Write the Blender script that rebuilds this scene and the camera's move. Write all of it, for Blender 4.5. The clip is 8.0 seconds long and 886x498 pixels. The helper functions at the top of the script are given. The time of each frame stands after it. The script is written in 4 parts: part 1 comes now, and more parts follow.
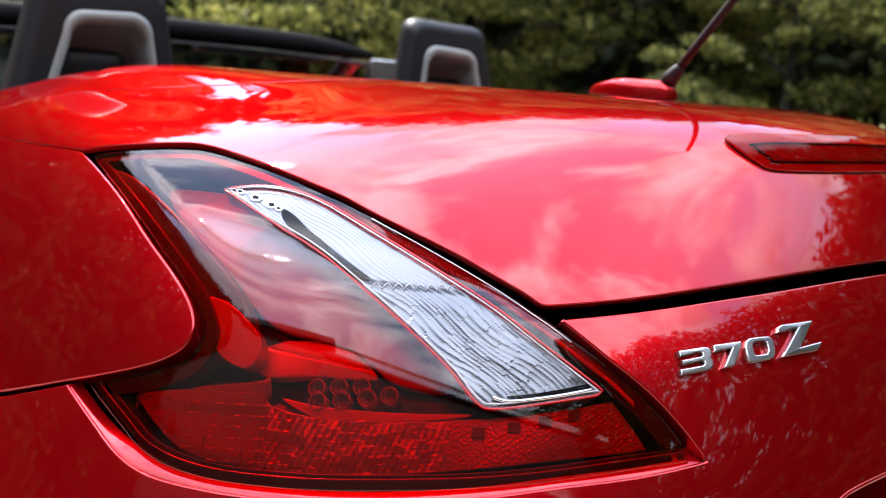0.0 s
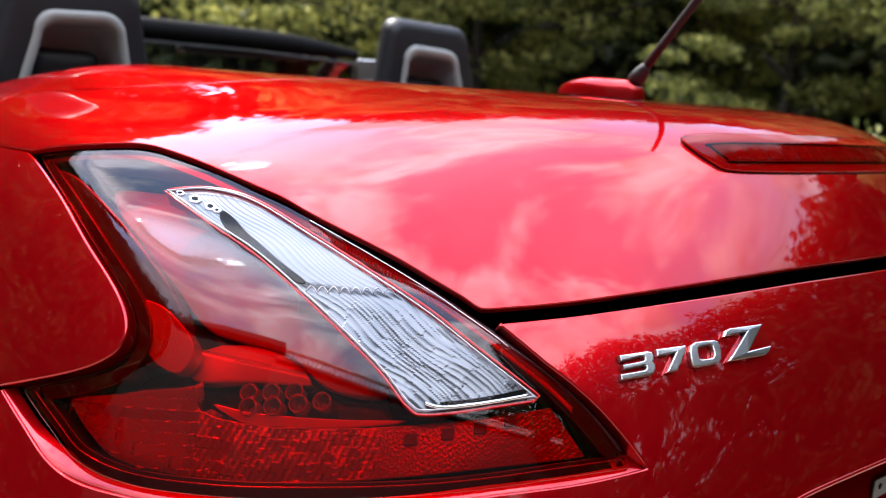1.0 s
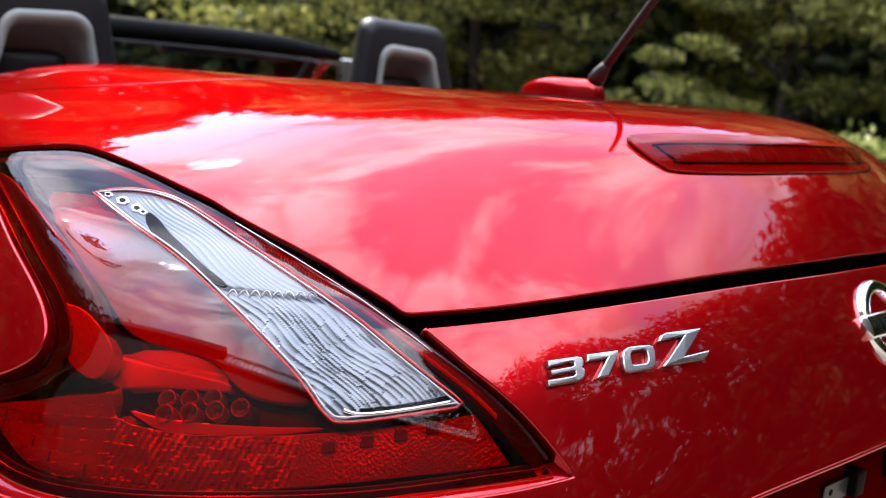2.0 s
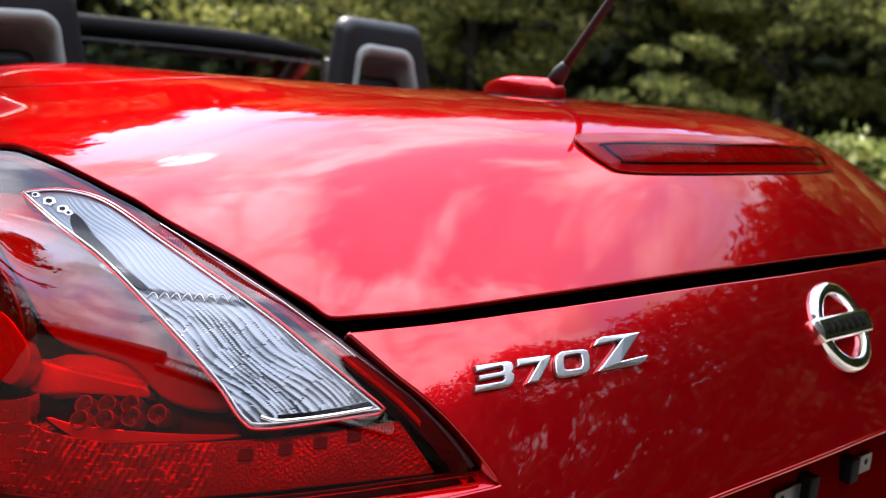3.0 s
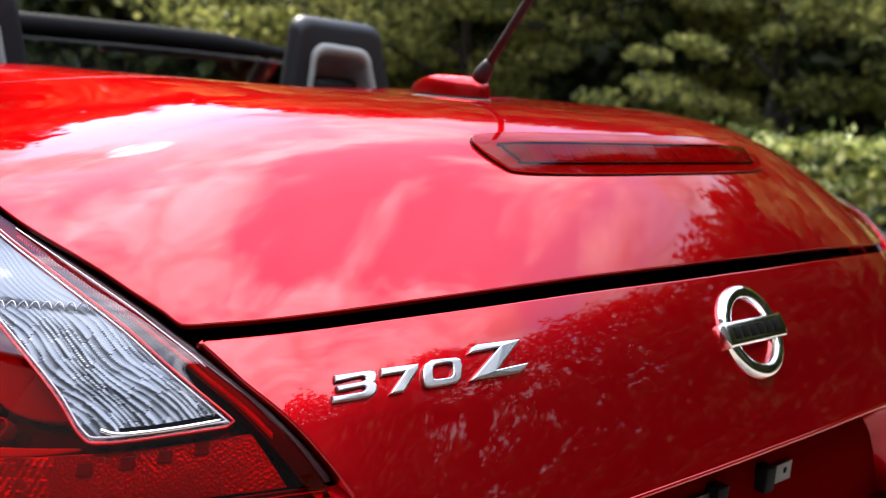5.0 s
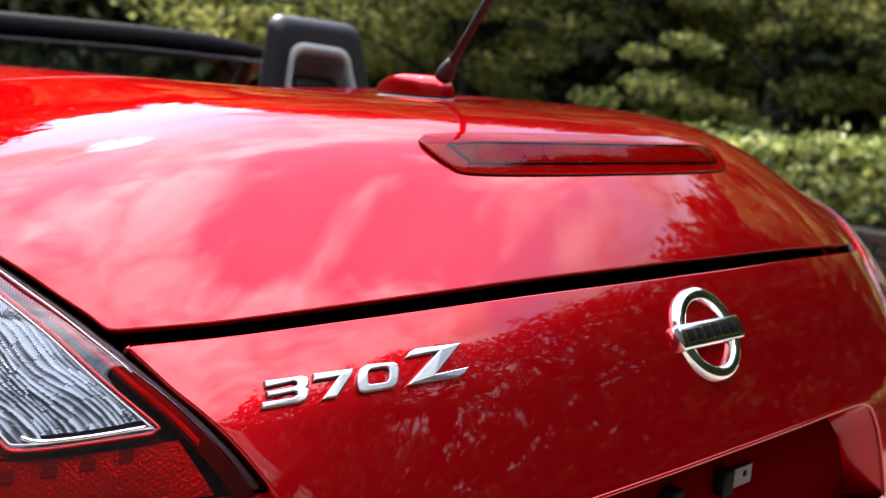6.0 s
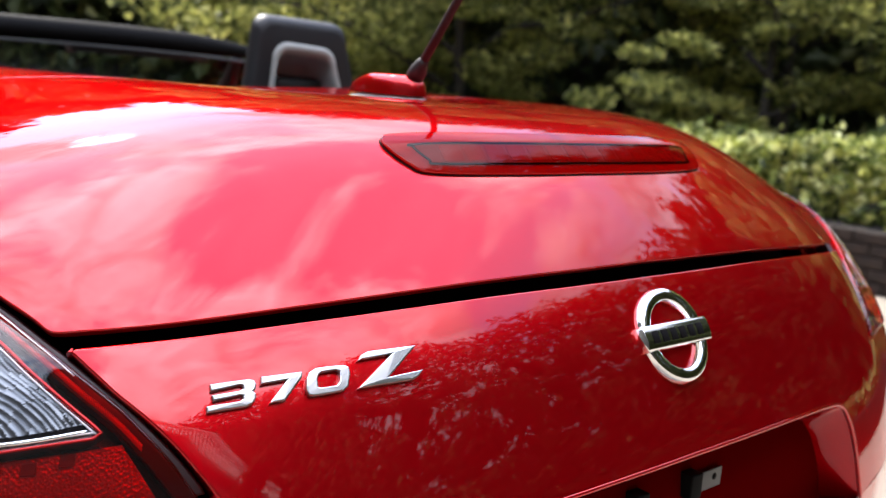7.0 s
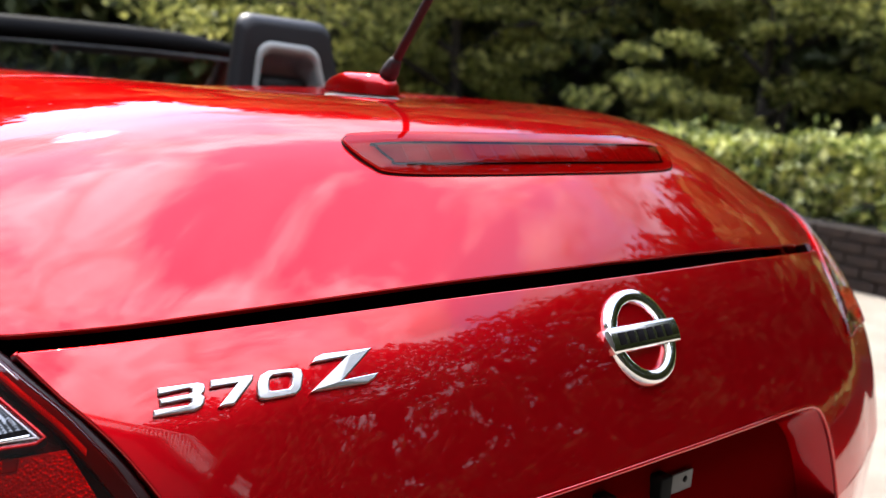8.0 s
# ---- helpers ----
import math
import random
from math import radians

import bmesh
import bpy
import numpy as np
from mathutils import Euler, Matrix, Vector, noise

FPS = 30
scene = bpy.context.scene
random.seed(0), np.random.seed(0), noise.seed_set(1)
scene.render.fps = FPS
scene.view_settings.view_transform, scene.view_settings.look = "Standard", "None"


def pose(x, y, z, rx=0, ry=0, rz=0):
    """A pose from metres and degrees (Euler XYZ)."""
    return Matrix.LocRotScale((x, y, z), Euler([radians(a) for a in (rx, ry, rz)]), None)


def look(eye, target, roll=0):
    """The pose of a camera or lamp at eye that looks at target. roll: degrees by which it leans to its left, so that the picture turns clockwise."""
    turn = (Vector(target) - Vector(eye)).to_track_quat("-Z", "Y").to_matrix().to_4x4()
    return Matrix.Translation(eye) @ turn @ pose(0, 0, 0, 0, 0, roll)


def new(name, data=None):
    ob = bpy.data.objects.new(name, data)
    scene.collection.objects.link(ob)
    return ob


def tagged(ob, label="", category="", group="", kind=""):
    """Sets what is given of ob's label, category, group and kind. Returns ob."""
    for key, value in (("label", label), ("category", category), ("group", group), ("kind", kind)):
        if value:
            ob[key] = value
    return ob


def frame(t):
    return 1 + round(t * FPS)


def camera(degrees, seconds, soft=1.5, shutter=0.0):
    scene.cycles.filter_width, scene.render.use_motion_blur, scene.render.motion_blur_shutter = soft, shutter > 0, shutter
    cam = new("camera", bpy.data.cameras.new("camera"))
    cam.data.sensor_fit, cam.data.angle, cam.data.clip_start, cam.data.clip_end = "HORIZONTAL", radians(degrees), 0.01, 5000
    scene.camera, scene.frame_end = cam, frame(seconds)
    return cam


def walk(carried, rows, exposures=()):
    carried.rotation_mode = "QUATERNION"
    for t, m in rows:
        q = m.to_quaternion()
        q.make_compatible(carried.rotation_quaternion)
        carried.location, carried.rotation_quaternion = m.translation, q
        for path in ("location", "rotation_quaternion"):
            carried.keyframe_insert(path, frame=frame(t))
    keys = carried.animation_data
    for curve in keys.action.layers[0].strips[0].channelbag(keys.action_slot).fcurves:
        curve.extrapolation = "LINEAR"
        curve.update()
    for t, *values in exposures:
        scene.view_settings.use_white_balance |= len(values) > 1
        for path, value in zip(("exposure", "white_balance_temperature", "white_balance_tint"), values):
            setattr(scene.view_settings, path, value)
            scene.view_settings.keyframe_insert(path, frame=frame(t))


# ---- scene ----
cam = camera(51.78, 8.0, 1.1)
cam.data.dof.use_dof = True
cam.data.dof.focus_distance, cam.data.dof.aperture_fstop = 0.72, 6.6
ROWS = [
    (0.0, -1.0564, -0.3703, 1.0634, 79.458, -4.536, -40.328),
    (0.5, -1.0327, -0.3812, 1.0646, 79.477, -4.514, -40.241),
    (1.0, -1.0071, -0.3924, 1.0662, 79.472, -4.472, -40.165),
    (1.5, -0.979, -0.4057, 1.0682, 79.476, -4.457, -40.116),
    (3.0, -0.8978, -0.4408, 1.0721, 79.503, -4.454, -39.997),
    (3.5, -0.8698, -0.4532, 1.0738, 79.505, -4.439, -39.976),
    (4.0, -0.8476, -0.4646, 1.0764, 79.466, -4.323, -39.946),
    (4.5, -0.8248, -0.4745, 1.077, 79.508, -4.309, -39.929),
    (6.0, -0.7576, -0.5063, 1.0817, 79.464, -4.142, -39.922),
    (6.5, -0.7383, -0.5149, 1.0828, 79.452, -4.113, -39.922),
    (7.0, -0.724, -0.5221, 1.0836, 79.456, -4.067, -39.904),
    (7.5, -0.7081, -0.5287, 1.0844, 79.45, -4.021, -39.916),
    (8.0, -0.6928, -0.5355, 1.0853, 79.425, -4.026, -39.956),
]
walk(cam, [(t, pose(x, y, z, rx, ry, rz)) for t, x, y, z, rx, ry, rz in ROWS], [(0.0, 1.91), (1.5, 1.84), (4.5, 1.89), (8.0, 1.99)])
# ---- light: high sun ahead of the car behind broken cloud ----
SUN_AZ, SUN_EL = radians(7), radians(47.5)
world = bpy.data.worlds.new("sky")
scene.world = world
world.use_nodes = True


def build_sky():
    nt = world.node_tree
    nt.nodes.clear()
    add = nt.nodes.new
    link = nt.links.new
    out, bg = add("ShaderNodeOutputWorld"), add("ShaderNodeBackground")
    sky = add("ShaderNodeTexSky")
    sky.sky_type, sky.sun_disc = "NISHITA", False
    sky.sun_elevation, sky.sun_rotation = SUN_EL, SUN_AZ
    sky.air_density, sky.dust_density = 1.0, 0.3
    geo = add("ShaderNodeTexCoord")
    sep = add("ShaderNodeSeparateXYZ")
    link(geo.outputs["Generated"], sep.inputs[0])
    up = add("ShaderNodeMath")
    up.operation = "MAXIMUM"
    up.inputs[1].default_value = 0.12
    link(sep.outputs[2], up.inputs[0])
    div = add("ShaderNodeVectorMath")
    div.operation = "DIVIDE"
    comb = add("ShaderNodeCombineXYZ")
    for i in range(3):
        link(up.outputs[0], comb.inputs[i])
    link(geo.outputs["Generated"], div.inputs[0])
    link(comb.outputs[0], div.inputs[1])
    shift = add("ShaderNodeVectorMath")
    shift.operation = "ADD"
    shift.inputs[1].default_value = (9.3, 4.4, 0.0)
    link(div.outputs[0], shift.inputs[0])
    big, fine = add("ShaderNodeTexNoise"), add("ShaderNodeTexNoise")
    for tex, scale, detail, rough, warp in ((big, 1.6, 12.0, 0.6, 0.7), (fine, 4.4, 10.0, 0.62, 0.8)):
        tex.inputs["Scale"].default_value, tex.inputs["Detail"].default_value = scale, detail
        tex.inputs["Roughness"].default_value, tex.inputs["Distortion"].default_value = rough, warp
        link(shift.outputs[0], tex.inputs["Vector"])
    # a blue gap high up in the broken cloud, beside the zenith
    gap = add("ShaderNodeVectorMath")
    gap.operation = "DOT_PRODUCT"
    gap.inputs[1].default_value = (0.288, 0.051, 0.956)
    link(geo.outputs["Generated"], gap.inputs[0])
    clear = add("ShaderNodeMapRange")
    clear.interpolation_type = "SMOOTHSTEP"
    clear.inputs["From Min"].default_value, clear.inputs["From Max"].default_value = 0.925, 0.99
    clear.inputs["To Min"].default_value, clear.inputs["To Max"].default_value = 0.06, -0.085
    link(gap.outputs["Value"], clear.inputs["Value"])
    # and another low down, between the trees and the sun
    gap_low = add("ShaderNodeVectorMath")
    gap_low.operation = "DOT_PRODUCT"
    gap_low.inputs[1].default_value = (0.196, 0.785, 0.588)
    link(geo.outputs["Generated"], gap_low.inputs[0])
    clear_low = add("ShaderNodeMapRange")
    clear_low.interpolation_type = "SMOOTHSTEP"
    clear_low.inputs["From Min"].default_value, clear_low.inputs["From Max"].default_value = 0.972, 0.995
    clear_low.inputs["To Min"].default_value, clear_low.inputs["To Max"].default_value = 0.0, -0.16
    link(gap_low.outputs["Value"], clear_low.inputs["Value"])
    cover, both = add("ShaderNodeMath"), add("ShaderNodeMath")
    cover.operation = both.operation = "ADD"
    link(clear.outputs[0], both.inputs[0])
    link(clear_low.outputs[0], both.inputs[1])
    link(big.outputs["Fac"], cover.inputs[0])
    link(both.outputs[0], cover.inputs[1])
    ramp = add("ShaderNodeValToRGB")
    ramp.color_ramp.elements[0].position, ramp.color_ramp.elements[1].position = 0.455, 0.575
    ramp.color_ramp.elements[0].color = (0.09, 0.09, 0.09, 1)
    ramp.color_ramp.elements[1].color = (0.95, 0.95, 0.95, 1)
    link(cover.outputs[0], ramp.inputs[0])
    shade = add("ShaderNodeMapRange")
    shade.inputs["From Min"].default_value, shade.inputs["From Max"].default_value = 0.35, 0.65
    shade.inputs["To Min"].default_value, shade.inputs["To Max"].default_value = 0.62, 1.34
    link(fine.outputs["Fac"], shade.inputs["Value"])
    # clouds are brighter towards the sun
    toward = add("ShaderNodeVectorMath")
    toward.operation = "DOT_PRODUCT"
    toward.inputs[1].default_value = (math.sin(SUN_AZ) * math.cos(SUN_EL), math.cos(SUN_AZ) * math.cos(SUN_EL), math.sin(SUN_EL))
    link(geo.outputs["Generated"], toward.inputs[0])
    glow = add("ShaderNodeMapRange")
    glow.inputs["From Min"].default_value, glow.inputs["From Max"].default_value = 0.80, 1.0
    glow.inputs["To Min"].default_value, glow.inputs["To Max"].default_value = 1.0, 1.35
    link(toward.outputs["Value"], glow.inputs["Value"])
    near = add("ShaderNodeMapRange")
    near.inputs["From Min"].default_value, near.inputs["From Max"].default_value = 0.9985, 1.0
    near.inputs["To Min"].default_value, near.inputs["To Max"].default_value = 0.0, 18.0
    link(toward.outputs["Value"], near.inputs["Value"])
    halo = add("ShaderNodeMath")
    halo.operation = "ADD"
    link(glow.outputs[0], halo.inputs[0])
    ragged = add("ShaderNodeMapRange")
    ragged.inputs["From Min"].default_value, ragged.inputs["From Max"].default_value = 0.40, 0.58
    ragged.inputs["To Min"].default_value, ragged.inputs["To Max"].default_value = 0.2, 1.4
    link(fine.outputs["Fac"], ragged.inputs["Value"])
    torn = add("ShaderNodeMath")
    torn.operation = "MULTIPLY"
    link(near.outputs[0], torn.inputs[0])
    link(ragged.outputs[0], torn.inputs[1])
    link(torn.outputs[0], halo.inputs[1])
    white = add("ShaderNodeVectorMath")
    white.operation = "SCALE"
    white.inputs[0].default_value = (11.6, 11.6, 13.2)
    lit = add("ShaderNodeMath")
    lit.operation = "MULTIPLY"
    link(halo.outputs[0], lit.inputs[0])
    link(shade.outputs[0], lit.inputs[1])
    # cloud seen low and from its side is greyer than cloud overhead
    low = add("ShaderNodeMapRange")
    low.inputs["From Min"].default_value, low.inputs["From Max"].default_value = 0.60, 0.90
    low.inputs["To Min"].default_value, low.inputs["To Max"].default_value = 0.29, 1.0
    link(sep.outputs[2], low.inputs["Value"])
    dim = add("ShaderNodeMath")
    dim.operation = "MULTIPLY"
    link(lit.outputs[0], dim.inputs[0])
    link(low.outputs[0], dim.inputs[1])
    link(dim.outputs[0], white.inputs["Scale"])
    mix = add("ShaderNodeMix")
    mix.data_type = "RGBA"
    link(ramp.outputs["Color"], mix.inputs["Factor"])
    haze = add("ShaderNodeVectorMath")
    haze.operation = "SCALE"
    haze.inputs["Scale"].default_value = 2.0
    link(sky.outputs[0], haze.inputs[0])
    link(haze.outputs[0], mix.inputs["A"])
    link(white.outputs[0], mix.inputs["B"])
    link(mix.outputs["Result"], bg.inputs["Color"])
    bg.inputs["Strength"].default_value = 0.135
    link(bg.outputs[0], out.inputs["Surface"])


build_sky()
sun = new("sun", bpy.data.lights.new("sun", "SUN"))
sun.data.energy, sun.data.angle, sun.data.color = 2.0, radians(0.8), (1.0, 0.93, 0.82)
sun.matrix_world = look((0, 0, 0), (-math.sin(SUN_AZ) * math.cos(SUN_EL), -math.cos(SUN_AZ) * math.cos(SUN_EL), -math.sin(SUN_EL)))
# ---- materials ----
def material(name, colour=(0.5, 0.5, 0.5), rough=0.5, metal=0.0, coat=0.0, coat_rough=0.03):
    m = bpy.data.materials.new(name)
    m.use_nodes = True
    b = m.node_tree.nodes["Principled BSDF"]
    b.inputs["Base Color"].default_value = (*colour, 1)
    b.inputs["Roughness"].default_value = rough
    b.inputs["Metallic"].default_value = metal
    b.inputs["Coat Weight"].default_value = coat
    b.inputs["Coat Roughness"].default_value = coat_rough
    return m


def bump(m, scale, strength, distance=0.001, detail=3.0, kind="noise", stretch=(1, 1, 1)):
    nt = m.node_tree
    tc, mp = nt.nodes.new("ShaderNodeTexCoord"), nt.nodes.new("ShaderNodeMapping")
    mp.inputs["Scale"].default_value = stretch
    nt.links.new(tc.outputs["Object"], mp.inputs[0])
    tex = nt.nodes.new("ShaderNodeTexNoise" if kind == "noise" else "ShaderNodeTexVoronoi")
    tex.inputs["Scale"].default_value = scale
    if kind == "noise":
        tex.inputs["Detail"].default_value = detail
    nt.links.new(mp.outputs[0], tex.inputs["Vector"])
    bp = nt.nodes.new("ShaderNodeBump")
    bp.inputs["Strength"].default_value, bp.inputs["Distance"].default_value = strength, distance
    nt.links.new(tex.outputs[0], bp.inputs["Height"])
    nt.links.new(bp.outputs[0], nt.nodes["Principled BSDF"].inputs["Normal"])
    return m


def mottle(m, colours, scale, detail=6.0, low=0.3, high=0.7, second=None):
    """Base colour from noise between colours, at one or two scales."""
    nt = m.node_tree
    tc = nt.nodes.new("ShaderNodeTexCoord")
    tex = nt.nodes.new("ShaderNodeTexNoise")
    tex.inputs["Scale"].default_value, tex.inputs["Detail"].default_value = scale, detail
    nt.links.new(tc.outputs["Object"], tex.inputs["Vector"])
    ramp = nt.nodes.new("ShaderNodeValToRGB")
    e = ramp.color_ramp.elements
    e[0].position, e[1].position = low, high
    e[0].color, e[1].color = (*colours[0], 1), (*colours[-1], 1)
    for i, c in enumerate(colours[1:-1]):
        k = e.new(low + (high - low) * (i + 1) / (len(colours) - 1))
        k.color = (*c, 1)
    nt.links.new(tex.outputs["Fac"], ramp.inputs[0])
    last = ramp.outputs["Color"]
    if second:
        t2 = nt.nodes.new("ShaderNodeTexNoise")
        t2.inputs["Scale"].default_value, t2.inputs["Detail"].default_value = second[0], 4.0
        nt.links.new(tc.outputs["Object"], t2.inputs["Vector"])
        mr = nt.nodes.new("ShaderNodeMapRange")
        mr.inputs["From Min"].default_value, mr.inputs["From Max"].default_value = 0.3, 0.7
        mr.inputs["To Min"].default_value, mr.inputs["To Max"].default_value = 1 - second[1], 1 + second[1]
        nt.links.new(t2.outputs["Fac"], mr.inputs["Value"])
        vm = nt.nodes.new("ShaderNodeVectorMath")
        vm.operation = "SCALE"
        nt.links.new(last, vm.inputs[0])
        nt.links.new(mr.outputs[0], vm.inputs["Scale"])
        last = vm.outputs[0]
    nt.links.new(last, nt.nodes["Principled BSDF"].inputs["Base Color"])
    return m


def see_through(name, tint, ior=1.5, rough=0.005):
    """A tinted clear plastic or glass skin: gloss by Fresnel over a coloured filter."""
    m = bpy.data.materials.new(name)
    m.use_nodes = True
    nt = m.node_tree
    nt.nodes.clear()
    out, mix = nt.nodes.new("ShaderNodeOutputMaterial"), nt.nodes.new("ShaderNodeMixShader")
    lw, gl, tr = nt.nodes.new("ShaderNodeLayerWeight"), nt.nodes.new("ShaderNodeBsdfGlossy"), nt.nodes.new("ShaderNodeBsdfTransparent")
    lw.inputs["Blend"].default_value = 0.5
    steep, scaled = nt.nodes.new("ShaderNodeMath"), nt.nodes.new("ShaderNodeMath")
    f0 = ((ior - 1) / (ior + 1)) ** 2
    steep.operation, steep.inputs[1].default_value = "POWER", 5.0
    scaled.operation, scaled.inputs[1].default_value, scaled.inputs[2].default_value = "MULTIPLY_ADD", 1 - f0, f0
    nt.links.new(lw.outputs["Facing"], steep.inputs[0])
    nt.links.new(steep.outputs[0], scaled.inputs[0])
    gl.inputs["Roughness"].default_value = rough
    gl.inputs["Color"].default_value = (1, 1, 1, 1)
    tr.inputs["Color"].default_value = (*tint, 1)
    nt.links.new(scaled.outputs[0], mix.inputs[0])
    nt.links.new(tr.outputs[0], mix.inputs[1])
    nt.links.new(gl.outputs[0], mix.inputs[2])
    nt.links.new(mix.outputs[0], out.inputs["Surface"])
    return m


def leaf_material(name, colours, through_light=0.35, gloss=0.35):
    m = bpy.data.materials.new(name)
    m.use_nodes = True
    nt = m.node_tree
    b = nt.nodes["Principled BSDF"]
    b.inputs["Roughness"].default_value = 0.5
    b.inputs["Specular IOR Level"].default_value = gloss
    g = nt.nodes.new("ShaderNodeNewGeometry")
    ramp = nt.nodes.new("ShaderNodeValToRGB")
    e = ramp.color_ramp.elements
    e[0].color, e[1].color = (*colours[0], 1), (*colours[-1], 1)
    for i, c in enumerate(colours[1:-1]):
        k = e.new((i + 1) / (len(colours) - 1))
        k.color = (*c, 1)
    nt.links.new(g.outputs["Random Per Island"], ramp.inputs[0])
    nt.links.new(ramp.outputs["Color"], b.inputs["Base Color"])
    tl, mix = nt.nodes.new("ShaderNodeBsdfTranslucent"), nt.nodes.new("ShaderNodeMixShader")
    nt.links.new(ramp.outputs["Color"], tl.inputs["Color"])
    mix.inputs[0].default_value = through_light
    nt.links.new(b.outputs[0], mix.inputs[1])
    nt.links.new(tl.outputs[0], mix.inputs[2])
    nt.links.new(mix.outputs[0], nt.nodes["Material Output"].inputs["Surface"])
    return m


PAINT = bump(material("red_paint", (0.49, 0.0015, 0.0060), 0.285, 0.77, 1.0, 0.012), 900, 0.02, 0.0002, 2)
PAINT.node_tree.nodes["Principled BSDF"].inputs["Coat IOR"].default_value = 1.55
PAINT.node_tree.nodes["Principled BSDF"].inputs["Specular IOR Level"].default_value = 0.0
PAINT.node_tree.nodes["Principled BSDF"].inputs["Specular Tint"].default_value = (0.8, 0.01, 0.012, 1)
# body red made dark and matt: the shade of the recess is in this colour
PAINT_RECESS_SHADE = bump(material("recess_shade_red_paint", (0.085, 0.0006, 0.0008), 0.6, 0.0, 0.0, 0.3), 500, 0.04, 0.0003, 2)
PAINT_RECESS_SHADE.node_tree.nodes["Principled BSDF"].inputs["Specular IOR Level"].default_value = 0.0
BLACK = bump(material("black_plastic", (0.004, 0.004, 0.004), 0.7), 600, 0.1, 0.0005)
BLACK.node_tree.nodes["Principled BSDF"].inputs["Specular IOR Level"].default_value = 0.1
DARK = material("dark_cavity", (0.005, 0.004, 0.004), 0.8)
DARK.node_tree.nodes["Principled BSDF"].inputs["Specular IOR Level"].default_value = 0.1
RED_LENS = see_through("smoked_red_lens", (0.80, 0.034, 0.05), 1.62)
CLEAR_LENS = see_through("clear_lens", (0.93, 0.95, 0.97), 1.25)
CHROME = material("chrome", (0.86, 0.87, 0.88), 0.06, 1.0)
CHROME_SOFT = bump(material("soft_chrome", (0.86, 0.87, 0.87), 0.10, 1.0), 700, 0.03, 0.0003)
SATIN = bump(material("satin_silver", (0.62, 0.625, 0.62), 0.28, 1.0), 700, 0.05, 0.0003)
FLUTED = bump(material("fluted_reflector", (0.178, 0.187, 0.197), 0.28, 1.0), 150, 0.03, 0.0012, 3, "voronoi", (1.6, 1, 0.45))
RED_INNER = bump(material("red_reflector", (0.48, 0.006, 0.008), 0.20, 0.6), 500, 0.2, 0.002, 2, "voronoi")
RED_DISH = bump(material("red_dish", (0.46, 0.006, 0.010), 0.4, 0.1), 60, 0.3, 0.004, 3)
LED_RED = material("led_cup_red", (0.46, 0.007, 0.009), 0.16, 0.55)
RED_BLOCK = material("red_inner_plastic", (0.66, 0.012, 0.014), 0.22, 0.2, 0.4, 0.1)
TRIM_WHITE = material("white_edge", (0.8, 0.72, 0.74), 0.3)
LEATHER = bump(material("black_leather", (0.010, 0.0105, 0.0115), 0.5), 420, 0.35, 0.0008, 4)
GREY_TRIM = bump(material("grey_satin_trim", (0.35, 0.37, 0.34), 0.45, 0.0), 500, 0.05)
RUBBER = material("black_rubber", (0.012, 0.012, 0.013), 0.6)
GLASS = see_through("tinted_glass", (0.84, 0.92, 0.88))
INTERIOR = bump(material("charcoal_interior", (0.02, 0.02, 0.022), 0.7), 300, 0.2)
CONCRETE = bump(mottle(material("pale_concrete", rough=0.85), ((0.22, 0.185, 0.14), (0.30, 0.26, 0.205)), 5, second=(90, 0.12)), 200, 0.3, 0.002)
# earth colour, used too as the dark of shaded depth behind leaves
SOIL_AND_SHADE = bump(mottle(material("dark_soil_and_shade", rough=0.95), ((0.012, 0.009, 0.006), (0.032, 0.025, 0.017)), 12, second=(70, 0.4)), 60, 0.8, 0.02)
BARK = bump(mottle(material("bark", rough=0.9), ((0.025, 0.02, 0.016), (0.07, 0.058, 0.046)), 8, second=(40, 0.3)), 30, 0.8, 0.02, 4, "noise", (1, 1, 0.25))
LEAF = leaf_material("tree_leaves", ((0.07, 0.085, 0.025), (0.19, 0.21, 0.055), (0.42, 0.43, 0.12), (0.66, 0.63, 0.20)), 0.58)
# the next three are LEAF darkened: shade put into the leaf colours
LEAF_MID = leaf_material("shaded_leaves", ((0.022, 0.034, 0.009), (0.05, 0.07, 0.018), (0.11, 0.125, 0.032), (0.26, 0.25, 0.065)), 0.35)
LEAF_DARK = leaf_material("far_shaded_leaves", ((0.016, 0.024, 0.008), (0.032, 0.044, 0.013), (0.058, 0.069, 0.021), (0.13, 0.125, 0.038)), 0.2, 0.15)
LEAF_SHADE = leaf_material("rear_shaded_leaves", ((0.014, 0.022, 0.007), (0.03, 0.042, 0.013), (0.05, 0.060, 0.019), (0.10, 0.10, 0.032)), 0.2, 0.08)
LEAF_HEDGE = leaf_material("hedge_leaves", ((0.025, 0.038, 0.010), (0.10, 0.14, 0.032), (0.30, 0.35, 0.08), (0.62, 0.62, 0.17), (0.85, 0.88, 0.48)), 0.42, 0.4)
HOUSING = bump(material("dark_red_housing", (0.07, 0.003, 0.004), 0.25, 0.3, 0.5, 0.1), 90, 0.3, 0.004)
CHROME_DARK = material("dull_chrome_line", (0.45, 0.40, 0.41), 0.2, 1.0)
BRAKE_RED = material("brake_lamp_red", (0.30, 0.003, 0.007), 0.6)
BRAKE_DARK = material("brake_lamp_dark_red", (0.13, 0.003, 0.005), 0.35)
BRAKE_CELL = bump(material("brake_lamp_cell", (0.20, 0.004, 0.007), 0.25), 900, 0.4, 0.0006)
BRAKE_LENS = see_through("brake_lamp_lens", (0.80, 0.045, 0.06), 1.40)
MAST = material("dark_mast", (0.006, 0.003, 0.004), 0.75)
